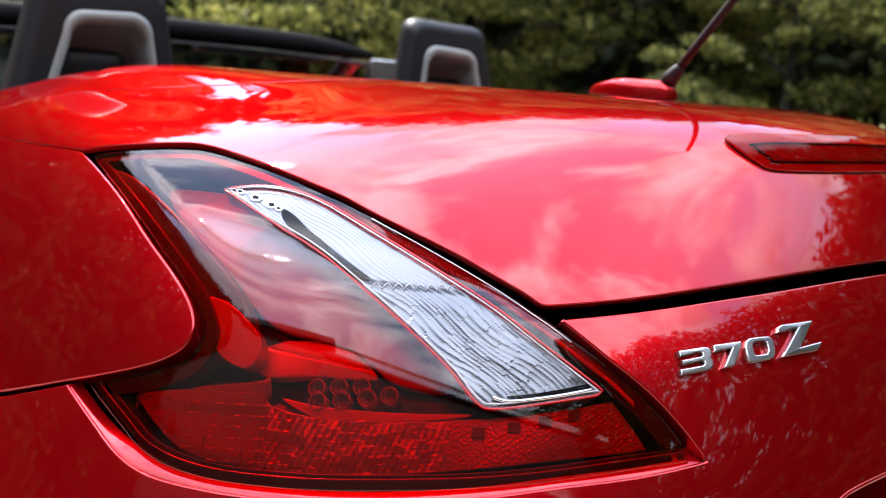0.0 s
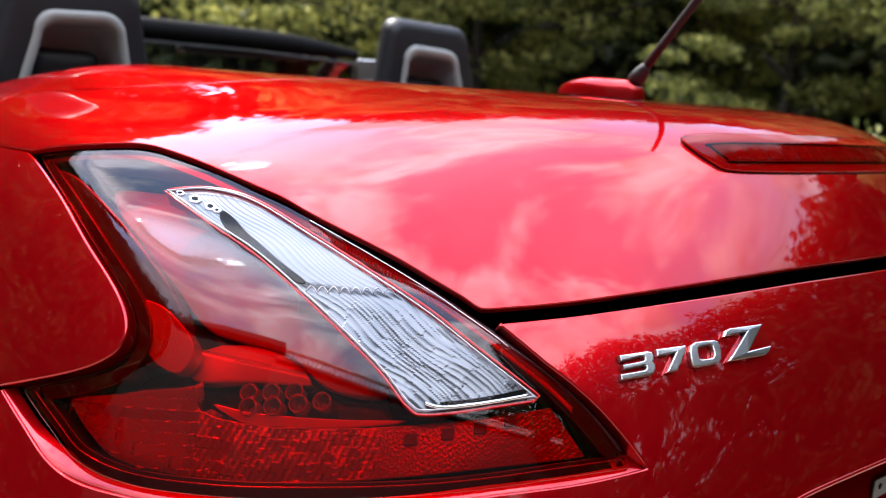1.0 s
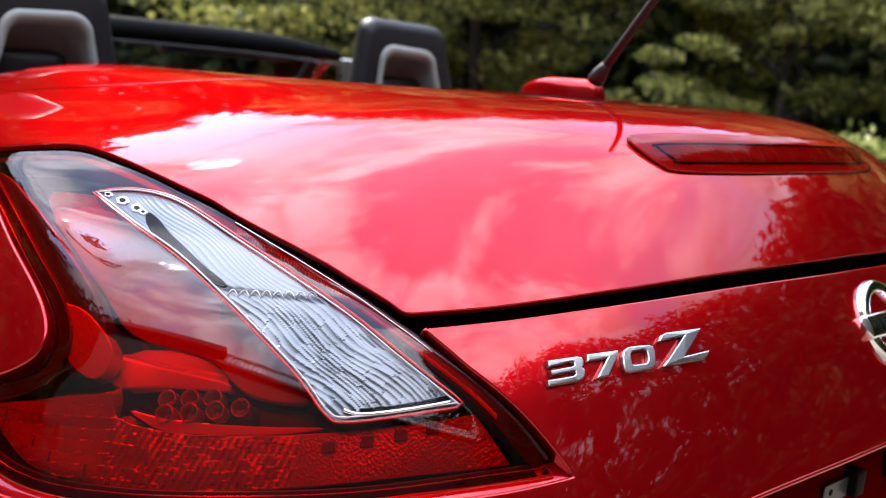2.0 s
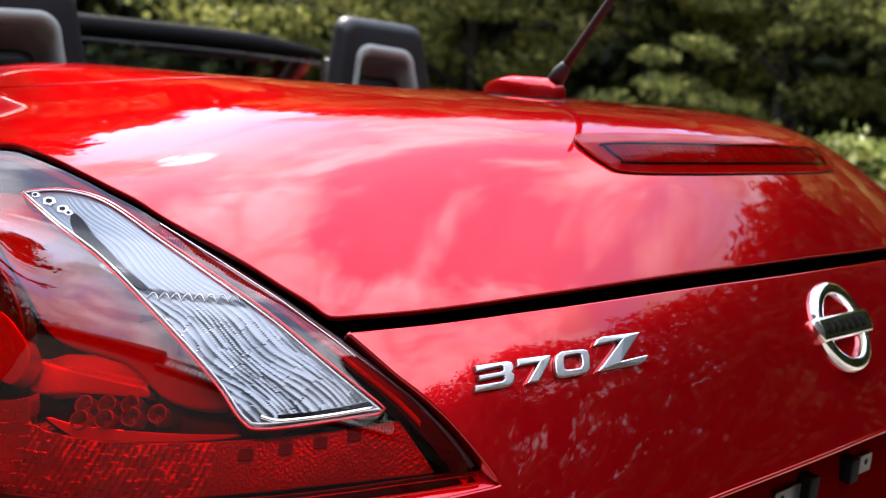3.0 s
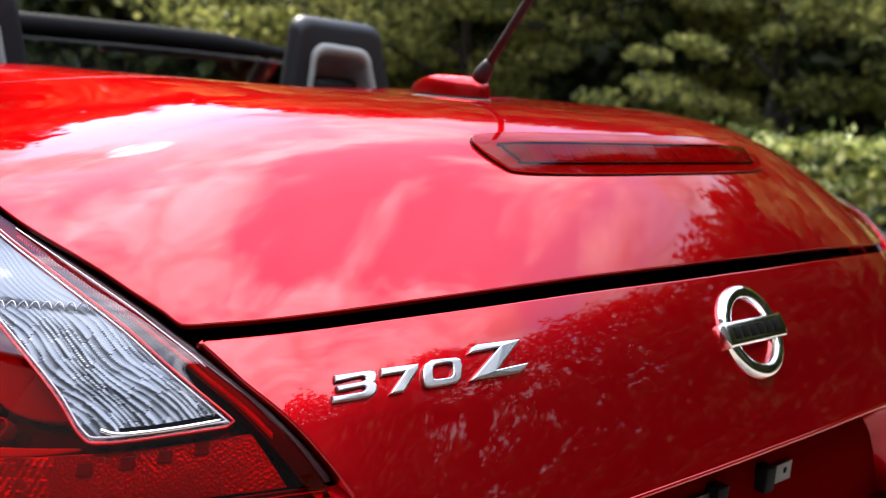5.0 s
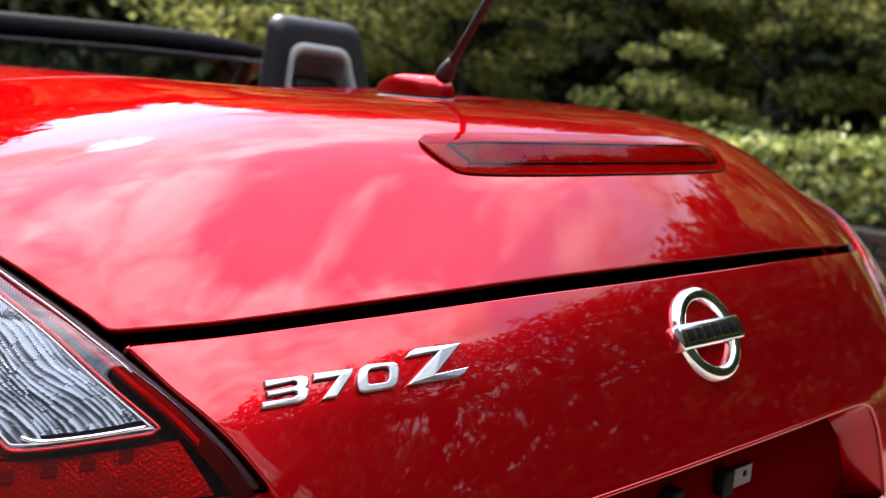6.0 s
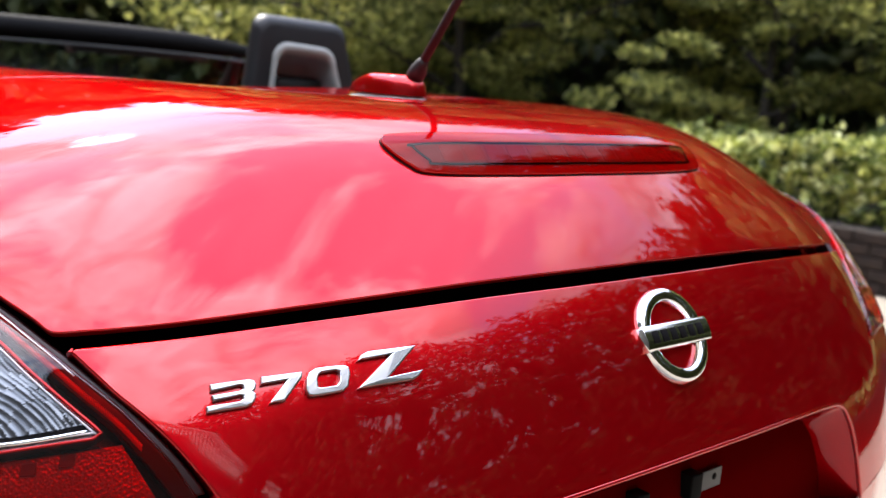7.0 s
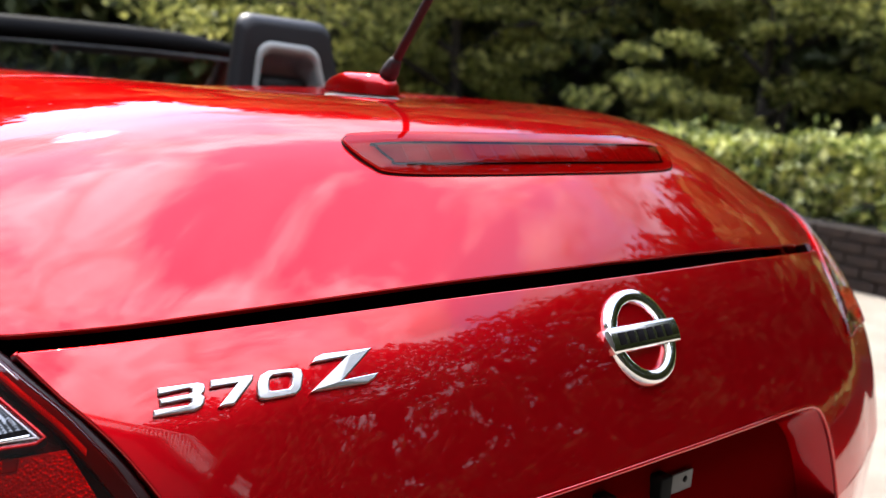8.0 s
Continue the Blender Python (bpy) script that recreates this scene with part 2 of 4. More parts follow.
RED_CUP = bump(material("red_cell_plastic", (0.55, 0.008, 0.010), 0.2, 0.5), 900, 0.25, 0.0012, 2, "voronoi")
DARK_TRIM = bump(material("dark_grey_trim", (0.065, 0.068, 0.07), 0.4, 0.2), 500, 0.05)
LINING = material("glossy_grey_lining", (0.70, 0.70, 0.68), 0.22, 0.4)
WALL_PAINT = bump(mottle(material("house_wall", rough=0.8), ((0.012, 0.009, 0.008), (0.022, 0.017, 0.014)), 3, second=(40, 0.15)), 80, 0.3, 0.004)
ROOFING = bump(mottle(material("roof_shingle", rough=0.85), ((0.035, 0.032, 0.03), (0.07, 0.065, 0.06)), 6, second=(50, 0.3)), 60, 0.6, 0.01)
BRICK = bump(mottle(material("brown_brick", rough=0.85), ((0.014, 0.008, 0.005), (0.034, 0.019, 0.012)), 9, second=(60, 0.3)), 90, 0.5, 0.004)
MORTAR = bump(mottle(material("dark_mortar", rough=0.9), ((0.010, 0.007, 0.005), (0.020, 0.014, 0.010)), 14, second=(80, 0.25)), 120, 0.5, 0.003)
WHITE_PAINT = bump(mottle(material("white_rail_paint", rough=0.5), ((0.62, 0.62, 0.6), (0.76, 0.76, 0.74)), 8), 90, 0.1)
BEZEL = material("dark_red_bezel", (0.035, 0.002, 0.003), 0.3, 0.0, 0.6)
SHROUD = bump(material("maroon_shroud", (0.022, 0.0015, 0.002), 0.4), 60, 0.15, 0.003)
MIRROR_GLASS = material("mirror_glass", (0.8, 0.82, 0.82), 0.02, 1.0)
# ---- helpers for shapes ----
def part(name, bm, mat, parent=None, label="", smooth=True):
    me = bpy.data.meshes.new(name)
    bm.normal_update()
    bm.to_mesh(me)
    bm.free()
    for p in me.polygons:
        p.use_smooth = smooth
    me.materials.append(mat)
    ob = new(name, me)
    ob.parent = parent
    if label:
        tagged(ob, label)
    return ob


def box(bm, lo, hi, bevel=0.0, seg=2):
    vs = [bm.verts.new((x, y, z)) for z in (lo[2], hi[2]) for y in (lo[1], hi[1]) for x in (lo[0], hi[0])]
    fs = [bm.faces.new([vs[i] for i in f]) for f in ((0, 2, 3, 1), (4, 5, 7, 6), (0, 1, 5, 4), (2, 6, 7, 3), (0, 4, 6, 2), (1, 3, 7, 5))]
    if bevel:
        edges = list({e for f in fs for e in f.edges})
        bmesh.ops.bevel(bm, geom=edges, offset=bevel, segments=seg, profile=0.6, affect="EDGES")
    return bm


def tube(bm, pts, radii, sides=10, closed=False):
    """A round bar through pts."""
    pts = [Vector(p) for p in pts]
    n = len(pts)
    rings = []
    side = None
    for i, p in enumerate(pts):
        a, b = pts[(i - 1) % n if closed else max(i - 1, 0)], pts[(i + 1) % n if closed else min(i + 1, n - 1)]
        d = (b - a).normalized()
        if side is None:
            side = d.cross(Vector((0, 0, 1))) if abs(d.z) < 0.9 else d.cross(Vector((1, 0, 0)))
        side = (side - d * side.dot(d)).normalized()
        q = d.cross(side)
        r = radii[i] if hasattr(radii, "__len__") else radii
        rings.append([bm.verts.new(p + r * (math.cos(k * math.tau / sides) * side + math.sin(k * math.tau / sides) * q)) for k in range(sides)])
    last = n if closed else n - 1
    for i in range(last):
        A, B = rings[i], rings[(i + 1) % n]
        for k in range(sides):
            bm.faces.new((A[k], A[(k + 1) % sides], B[(k + 1) % sides], B[k]))
    if not closed:
        bm.faces.new(rings[0][::-1])
        bm.faces.new(rings[-1])
    return bm


def rounded(pts, steps=6, closed=True):
    """Catmull-Rom through pts; a third value of 1 marks a sharp corner."""
    n = len(pts)
    out = []
    for i in range(n if closed else n - 1):
        p1, p2 = pts[i], pts[(i + 1) % n]
        p0 = pts[(i - 1) % n] if closed or i > 0 else p1
        p3 = pts[(i + 2) % n] if closed or i + 2 < n else p2
        if len(p1) > 2 and p1[2]:
            p0 = p1
        if len(p2) > 2 and p2[2]:
            p3 = p2
        for k in range(steps):
            t = k / steps
            a = [0.5 * (2 * p1[c] + (p2[c] - p0[c]) * t + (2 * p0[c] - 5 * p1[c] + 4 * p2[c] - p3[c]) * t * t + (3 * p1[c] - p0[c] - 3 * p2[c] + p3[c]) * t ** 3) for c in (0, 1)]
            out.append(tuple(a))
    if not closed:
        out.append(tuple(pts[-1][:2]))
    return out


# ---- the skin of the car's tail: one smooth sheet over these sections, bumper to deck, middle to side ----
NET = []


def section(xs, ys, zs):
    NET.append(np.array((xs, ys, zs)).T)


section((0, -0.2563, -0.499, -0.7026, -0.8404, -0.9055, -0.903), (-0.0890, -0.080, -0.0478, 0.0374, 0.215, 0.5138, 0.9329), (0.5961, 0.5988, 0.6041, 0.6037, 0.5971, 0.5873, 0.5766))
section((0, -0.2533, -0.4891, -0.6785, -0.8044, -0.8656, -0.8647), (-0.0775, -0.0701, -0.0421, 0.0434, 0.2303, 0.5305, 0.9446), (0.6913, 0.6918, 0.694, 0.6969, 0.697, 0.6952, 0.6926))
section((0, -0.2459, -0.4715, -0.6528, -0.7754, -0.8371, -0.8396), (-0.0683, -0.0614, -0.0304, 0.0567, 0.2411, 0.5361, 0.9433), (0.7735, 0.7739, 0.7737, 0.7773, 0.7821, 0.7858, 0.787))
section((0, -0.2364, -0.4493, -0.6201, -0.7396, -0.8027, -0.8086), (-0.0383, -0.0328, 0.0032, 0.0956, 0.2708, 0.5501, 0.9398), (0.8434, 0.8463, 0.8464, 0.8481, 0.8545, 0.8596, 0.86))
section((0, -0.2257, -0.429, -0.5917, -0.7068, -0.7672, -0.7736), (0.0052, 0.0121, 0.05, 0.1431, 0.3096, 0.5709, 0.9362), (0.9049, 0.9072, 0.9075, 0.91, 0.9161, 0.917, 0.9127))
section((0, -0.2147, -0.4091, -0.5648, -0.674, -0.7301, -0.737), (0.0524, 0.0656, 0.1088, 0.1984, 0.3555, 0.5987, 0.935), (0.9638, 0.9612, 0.9566, 0.9584, 0.9609, 0.9561, 0.9486))
section((0, -0.2053, -0.3902, -0.5355, -0.6359, -0.6898, -0.6999), (0.1011, 0.1178, 0.1677, 0.2598, 0.4111, 0.6354, 0.9386), (1.0174, 1.014, 1.0041, 0.9954, 0.9878, 0.9792, 0.9725))
section((0, -0.1955, -0.369, -0.502, -0.5937, -0.6465, -0.6618), (0.1644, 0.1817, 0.2369, 0.3344, 0.4809, 0.6841, 0.9496), (1.0525, 1.0524, 1.0415, 1.0222, 1.0047, 0.9935, 0.9894))
section((0, -0.1822, -0.3429, -0.4651, -0.5501, -0.6019, -0.622), (0.2685, 0.2865, 0.3424, 0.4376, 0.5725, 0.7491, 0.9709), (1.0597, 1.0624, 1.0573, 1.0386, 1.0191, 1.0068, 1.0038))
section((0, -0.1675, -0.3155, -0.4283, -0.5077, -0.5578, -0.5805), (0.4366, 0.453, 0.5022, 0.5834, 0.6948, 0.8351, 1.0048), (1.0512, 1.0568, 1.0611, 1.0493, 1.0346, 1.0239, 1.0193))
section((0, -0.1542, -0.2906, -0.3948, -0.4684, -0.5155, -0.5381), (0.6811, 0.6922, 0.7253, 0.7795, 0.8535, 0.9451, 1.0534), (1.0458, 1.0501, 1.0569, 1.0556, 1.0517, 1.0459, 1.0377))
section((0, -0.143, -0.2694, -0.3654, -0.4326, -0.4752, -0.495), (1.0047, 1.0068, 1.0135, 1.0274, 1.0498, 1.0801, 1.1176), (1.04, 1.045, 1.052, 1.055, 1.052, 1.046, 1.038))
NET = np.array(NET)


def weights(n, t, mirror):
    t = np.clip(np.asarray(t, float), 0, n - 1 - 1e-9)
    i = np.floor(t).astype(int)
    f = t - i
    w = ((1 - f) ** 3 / 6, (3 * f ** 3 - 6 * f ** 2 + 4) / 6, (-3 * f ** 3 + 3 * f ** 2 + 3 * f + 1) / 6, f ** 3 / 6)
    W = np.zeros((len(t), n + 2))
    rows = np.arange(len(t))
    for k in range(4):
        np.add.at(W, (rows, i + k), w[k])
    M = W[:, 1:-1].copy()
    if mirror:
        M[:, 1] += mirror * W[:, 0]
    else:
        M[:, 0] += 2 * W[:, 0]
        M[:, 1] -= W[:, 0]
    M[:, n - 1] += 2 * W[:, -1]
    M[:, n - 2] -= W[:, -1]
    return M


def ease(a, lo, hi):
    t = np.clip((a - lo) / (hi - lo), 0, 1)
    return t * t * (3 - 2 * t)


def skin_raw(u, v):
    u, v = np.asarray(u, float), np.asarray(v, float)
    a = np.abs(u)
    Wv, Wx, Wy = weights(NET.shape[0], v, 0), weights(NET.shape[1], a, -1), weights(NET.shape[1], a, 1)
    P = np.stack([np.einsum("ra,rb,ab->r", Wv, Wx if c == 0 else Wy, NET[:, :, c]) for c in range(3)], 1)
    P[:, 0] *= np.where(u < 0, -1, 1)
    # the corner on the far side stands a little prouder
    k = np.where(u < 0, ease(a, 2.3, 3.3) * ease(-v, -5.3, -4.1), 0) * (1 + 0.15 * ease(-v, -2.2, -0.4))
    P[:, 0] += 0.018 * k
    P[:, 1] -= 0.020 * k
    return P


def skin(u, v, off=0.0):
    """Places and outward normals on the sheet; u below 0 is the car's right-hand half."""
    h = 0.004
    u, v = np.asarray(u, float), np.clip(np.asarray(v, float), h, NET.shape[0] - 1 - 2 * h)
    du, dv = skin_raw(u + h, v) - skin_raw(u - h, v), skin_raw(u, v + h) - skin_raw(u, v - h)
    n = np.cross(dv, du)
    n /= np.linalg.norm(n, axis=1, keepdims=True)
    return skin_raw(u, v) + n * off, n


def mirrored(half):
    """A whole outline from its half, given from the middle outwards and round to the middle again."""
    back = [(-p[0], *p[1:]) for p in half[::-1]]
    if abs(half[0][0]) < 1e-6:
        back = back[:-1]
    if abs(half[-1][0]) < 1e-6:
        back = back[1:]
    return list(half) + back


def inside_of(g, o):
    """Which of the points g lie inside the loop o, and how far from its line."""
    inside = np.zeros(len(g), bool)
    near = np.full(len(g), 9.0)
    j = len(o) - 1
    for i in range(len(o)):
        a, b = o[i], o[j]
        if a[1] != b[1]:
            inside ^= ((a[1] > g[:, 1]) != (b[1] > g[:, 1])) & (g[:, 0] < (b[0] - a[0]) * (g[:, 1] - a[1]) / (b[1] - a[1]) + a[0])
        d = b - a
        k = np.clip(((g - a) @ d) / max(d @ d, 1e-12), 0, 1)
        near = np.minimum(near, np.linalg.norm(g - a - k[:, None] * d, axis=1))
        j = i
    return inside, near


def fill(outline, step, hole=None):
    """Triangles inside a closed outline (and outside a hole in it), on a grid of that step."""
    from mathutils import geometry
    o = np.array(outline)
    lo, hi = o.min(0), o.max(0)
    gu, gv = np.meshgrid(np.arange(lo[0] + step / 2, hi[0], step), np.arange(lo[1] + step / 2, hi[1], step))
    g = np.stack([gu.ravel(), gv.ravel()], 1)
    inside, near = inside_of(g, o)
    keep = inside & (near > step * 0.35)
    n = len(outline)
    edges = [(i, (i + 1) % n) for i in range(n)]
    loops = [Vector(p) for p in outline]
    if hole is not None:
        h = np.array(hole)
        within, close = inside_of(g, h)
        keep &= ~within & (close > step * 0.35)
        edges += [(n + i, n + (i + 1) % len(h)) for i in range(len(h))]
        loops += [Vector(p) for p in hole]
    r = geometry.delaunay_2d_cdt(loops + [Vector(p) for p in g[keep]], edges, [], 0, 1e-7)
    uv = np.array([tuple(v) for v in r[0]])
    faces = [tuple(f) for f in r[2]]
    mid = np.array([uv[list(f)].mean(0) for f in faces])
    good = inside_of(mid, o)[0]
    if hole is not None:
        good &= ~inside_of(mid, h)[0]
    return uv, [f for f, k in zip(faces, good) if k]


def panel(name, outline, mat, parent=None, off=0.0, thick=0.012, roll=0.0022, step=0.1, label="", shape=None, hole=None, lean=None, crown=None):
    """A sheet laid on the skin inside an outline, with a rolled rim turned inwards. shape(u, v) adds height; lean(u, v) gives the slope of its polish instead, and crown(u, v) turns the polish."""
    uv, faces = fill(outline, step, hole)
    extra = shape(uv[:, 0], uv[:, 1]) if shape else 0.0
    P, N = skin(uv[:, 0], uv[:, 1])
    if shape:
        h = 0.003
        s = lean or shape
        e_u = s(uv[:, 0] + h, uv[:, 1]) - s(uv[:, 0] - h, uv[:, 1])
        e_v = s(uv[:, 0], uv[:, 1] + h) - s(uv[:, 0], uv[:, 1] - h)
        du = skin_raw(uv[:, 0] + h, uv[:, 1]) - skin_raw(uv[:, 0] - h, uv[:, 1]) + N * e_u[:, None]
        dv = skin_raw(uv[:, 0], uv[:, 1] + h) - skin_raw(uv[:, 0], np.maximum(uv[:, 1] - h, 0)) + N * e_v[:, None]
        Q = P + N * np.reshape(off + extra, (-1, 1))
        M = np.cross(dv, du)
        M /= np.linalg.norm(M, axis=1, keepdims=True)
        P, N = Q, M
    else:
        P = P + N * off
    if crown:
        N = N + crown(uv[:, 0], uv[:, 1])
        N /= np.linalg.norm(N, axis=1, keepdims=True)
    count = {}
    oriented = []
    for f in faces:
        a, b, c = (P[i] for i in f[:3])
        if np.dot(np.cross(b - a, c - a), N[f[0]]) < 0:
            f = f[::-1]
        oriented.append(f)
        for i in range(len(f)):
            e = (f[i], f[(i + 1) % len(f)])
            count[e] = count.get(e, 0) + 1
    rim = [e for e in count if (e[1], e[0]) not in count]
    verts, norms = [tuple(p) for p in P], [tuple(n) for n in N]
    if thick and rim:
        out = {}
        for a, b in rim:
            d = P[b] - P[a]
            t = np.cross(d, N[a])
            t /= max(np.linalg.norm(t), 1e-9)
            for k in (a, b):
                out[k] = out.get(k, 0) + t
        rings = []
        for depth, side, turn in ((0.3, 0.7, 0.5), (1.0, 1.0, 1.0)):
            ids = {}
            for k, t in out.items():
                t = t / max(np.linalg.norm(t), 1e-9)
                ids[k] = len(verts)
                verts.append(tuple(P[k] - N[k] * roll * depth + t * roll * side))
                m = N[k] * (1 - turn) + t * turn
                norms.append(tuple(m / np.linalg.norm(m)))
            rings.append(ids)
        ids = {}
        for k, t in out.items():
            t = t / max(np.linalg.norm(t), 1e-9)
            ids[k] = len(verts)
            verts.append(tuple(P[k] - N[k] * thick + t * roll))
            norms.append(tuple(t))
        rings.append(ids)
        for a, b in rim:
            seq = [(a, b)] + [(r[a], r[b]) for r in rings]
            for (p, q), (r, s) in zip(seq, seq[1:]):
                oriented.append((q, p, r, s))
    me = bpy.data.meshes.new(name)
    me.from_pydata(verts, [], oriented)
    for p in me.polygons:
        p.use_smooth = True
    me.normals_split_custom_set_from_vertices(norms)
    me.materials.append(mat)
    ob = new(name, me)
    ob.parent = parent
    if label:
        tagged(ob, label)
    return ob


def bead(name, line, mat, parent, off, radius, closed=False, label="", shape=None):
    uv = np.array(line)
    if shape:
        off = (off + shape(uv[:, 0], uv[:, 1]))[:, None]
    P, _ = skin(uv[:, 0], uv[:, 1], off)
    return part(name, tube(bmesh.new(), [tuple(p) for p in P], radius, 8, closed), mat, parent, label)


car = tagged(new("car"), "glossy red two-seat roadster with its roof down, parked on the drive", "car")

SEAM = [(0, 9.62, 1), (1.5, 9.5), (2.8, 9.2), (3.8, 8.97), (4.6, 8.80), (5.36, 8.46), (5.80, 7.85), (5.98, 7.4, 1)]
DECK = mirrored(rounded([(0, 4.265, 1), (0.9, 4.215), (1.66, 4.07), (2.267, 3.88), (2.5, 3.81), (2.594, 3.782), (2.638, 3.80), (2.70, 3.915), (2.82, 4.10), (2.935, 4.285), (3.06, 4.46), (3.194, 4.635), (3.33, 4.825), (3.455, 5.03), (3.60, 5.205), (3.745, 5.39), (3.98, 5.68),
                         (4.235, 5.91), (4.45, 5.85), (4.8, 5.51), (4.97, 5.24, 1), (5.29, 5.155), (5.62, 5.07), (5.98, 5.0, 1)], 6, False) + rounded(SEAM, 6, False)[::-1])
TONNEAU = mirrored([(p[0], p[1] + 0.035) for p in rounded(SEAM, 6, False)] + [(5.98, 10.95), (0, 10.95)])
PLATE = rounded([(1.585, 0.02, 1), (1.525, 0.51), (1.44, 1.06), (1.355, 1.42), (1.28, 1.58), (1.16, 1.655), (0.89, 1.705), (0.5, 1.735), (0, 1.75, 1)], 5, False)
BUMPER = mirrored(rounded([(0, 4.065, 1), (0.9, 4.03), (1.69, 3.90), (2.28, 3.73), (2.56, 3.64, 1), (2.468, 3.437), (2.382, 3.245), (2.284, 3.05), (2.183, 2.82), (2.08, 2.534), (1.985, 2.24, 1), (2.24, 2.165), (2.58, 2.09), (2.87, 1.98),
                           (3.25, 1.82), (3.656, 1.67), (3.86, 1.605), (4.06, 1.57), (4.20, 1.637), (4.346, 1.817), (4.497, 2.01, 1), (4.777, 1.62), (5.1, 1.2), (5.5, 0.75), (5.98, 0.35, 1)], 6, False)
                  + [(5.98, 0.02), (3.5, 0.02)] + PLATE)
FENDER = rounded([(5.98, 4.96, 1), (5.6, 5.02), (5.18, 5.11), (4.995, 5.145, 1), (4.869, 4.951), (4.584, 4.38), (4.353, 3.84), (4.167, 3.444), (4.077, 3.208), (4.038, 3.018), (4.038, 2.839),
                  (4.08, 2.665), (4.2, 2.44), (4.495, 2.04), (4.78, 1.65), (5.1, 1.24), (5.5, 0.79), (5.98, 0.39, 1)])
LENS = rounded([(4.884, 5.141, 1), (4.677, 5.44), (4.431, 5.66), (4.22, 5.73), (3.975, 5.531), (3.743, 5.285), (3.592, 5.09), (3.453, 4.92), (3.32, 4.73), (3.196, 4.53), (3.06, 4.345), (2.94, 4.165), (2.82, 3.97), (2.70, 3.755), (2.592, 3.557), (2.508, 3.39),
                (2.384, 3.15), (2.30, 2.955), (2.20, 2.70), (2.11, 2.43), (2.065, 2.265, 1), (2.359, 2.215), (2.788, 2.085), (3.182, 1.957), (3.57, 1.80), (3.876, 1.70), (4.087, 1.73), (4.23, 1.89), (4.40, 2.10, 1), (4.19, 2.38),
                (4.048, 2.604), (4.0, 2.836), (4.008, 3.068), (4.093, 3.36), (4.251, 3.713), (4.502, 4.28)])
CLEAR = rounded([(4.031, 4.887, 1), (3.834, 5.043), (3.605, 4.96), (3.31, 4.50), (3.055, 4.09), (2.838, 3.73), (2.657, 3.37), (2.427, 2.931, 1), (2.579, 2.871), (2.844, 2.76), (2.919, 2.805), (3.017, 3.068),
                 (3.149, 3.36), (3.377, 3.824), (3.574, 4.194), (3.788, 4.495)])


def flip(outline):
    return [(-u, v) for u, v in outline]


def inset(loop, d, su=0.2, sv=0.075):
    """The loop drawn in by d metres."""
    p = np.array(loop) * (su, sv)
    t = np.roll(p, -1, 0) - np.roll(p, 1, 0)
    t /= np.maximum(np.linalg.norm(t, axis=1, keepdims=True), 1e-9)
    n = np.stack([-t[:, 1], t[:, 0]], 1)
    area = (p[:, 0] * np.roll(p[:, 1], -1) - np.roll(p[:, 0], -1) * p[:, 1]).sum()
    q = p + n * d * (1 if area > 0 else -1)
    return [tuple(k) for k in q / (su, sv)]


panel("inner_shell", mirrored([(0, 0.02), (5.98, 0.02), (5.98, 10.95), (0, 10.95)]), DARK, car, -0.075, 0, step=0.25)


def level(u, v):
    return u * 0


def hump(u, v):
    """The deck arches up a little towards the folded roof."""
    return 0.0079 * np.where(v < 7.6, 0, np.where(v < 8.6, (v - 7.6) ** 2 / 2, v - 8.1))


panel("trunk_lid", inset(DECK, 0.0018), PAINT, car, 0, 0.006, shape=level, lean=hump, roll=0.0014, label="red painted boot lid")
panel("tonneau_cover", inset(TONNEAU, 0.0018), PAINT, car, 0, 0.02, shape=level, lean=hump, roll=0.0010, label="red painted cover over the folded roof")


def flare(u, v):
    """The bumper still leans outwards down to its lower edge."""
    d = np.clip(2.9 - v, 0, 9)
    return 0.017 * np.where(d < 1.0, d * d / 2, d - 0.5)


panel("rear_bumper", inset(BUMPER, 0.0018), PAINT, car, 0, 0.02, shape=level, lean=flare, label="red painted rear bumper")


# ---- tail lamps ----
LOWER = rounded([(4.237, 2.164, 1), (4.104, 2.32), (3.749, 2.66, 1), (3.705, 2.46), (3.55, 2.436), (3.222, 2.533), (2.89, 2.66), (2.353, 2.86, 1), (2.216, 2.399, 1), (2.562, 2.334), (2.89, 2.223), (3.198, 2.091),
                 (3.602, 1.914), (3.814, 1.852), (3.996, 1.843), (4.137, 1.992)])
ELBOW = rounded([(4.05, 3.36, 1), (3.95, 3.34), (3.86, 3.22), (3.79, 3.06), (3.78, 2.9), (3.825, 2.742), (3.938, 2.815), (4.006, 3.079)])
SHELF = rounded([(3.665, 2.55, 1), (3.531, 2.55), (3.358, 2.59), (3.098, 2.655), (2.93, 2.70, 1), (3.097, 2.615), (3.354, 2.515), (3.525, 2.463)])
SLOT = rounded([(3.738, 4.695), (3.69, 4.624), (3.623, 4.441), (3.543, 4.28), (3.451, 4.092), (3.35, 3.914), (3.387, 3.904), (3.481, 4.003), (3.584, 4.179), (3.67, 4.347), (3.736, 4.561)])


def chance(i, j):
    """A fixed scatter of numbers between 0 and 1 over a grid."""
    k = np.sin(i * 12.9898 + j * 78.233) * 43758.5453
    return k - np.floor(k)


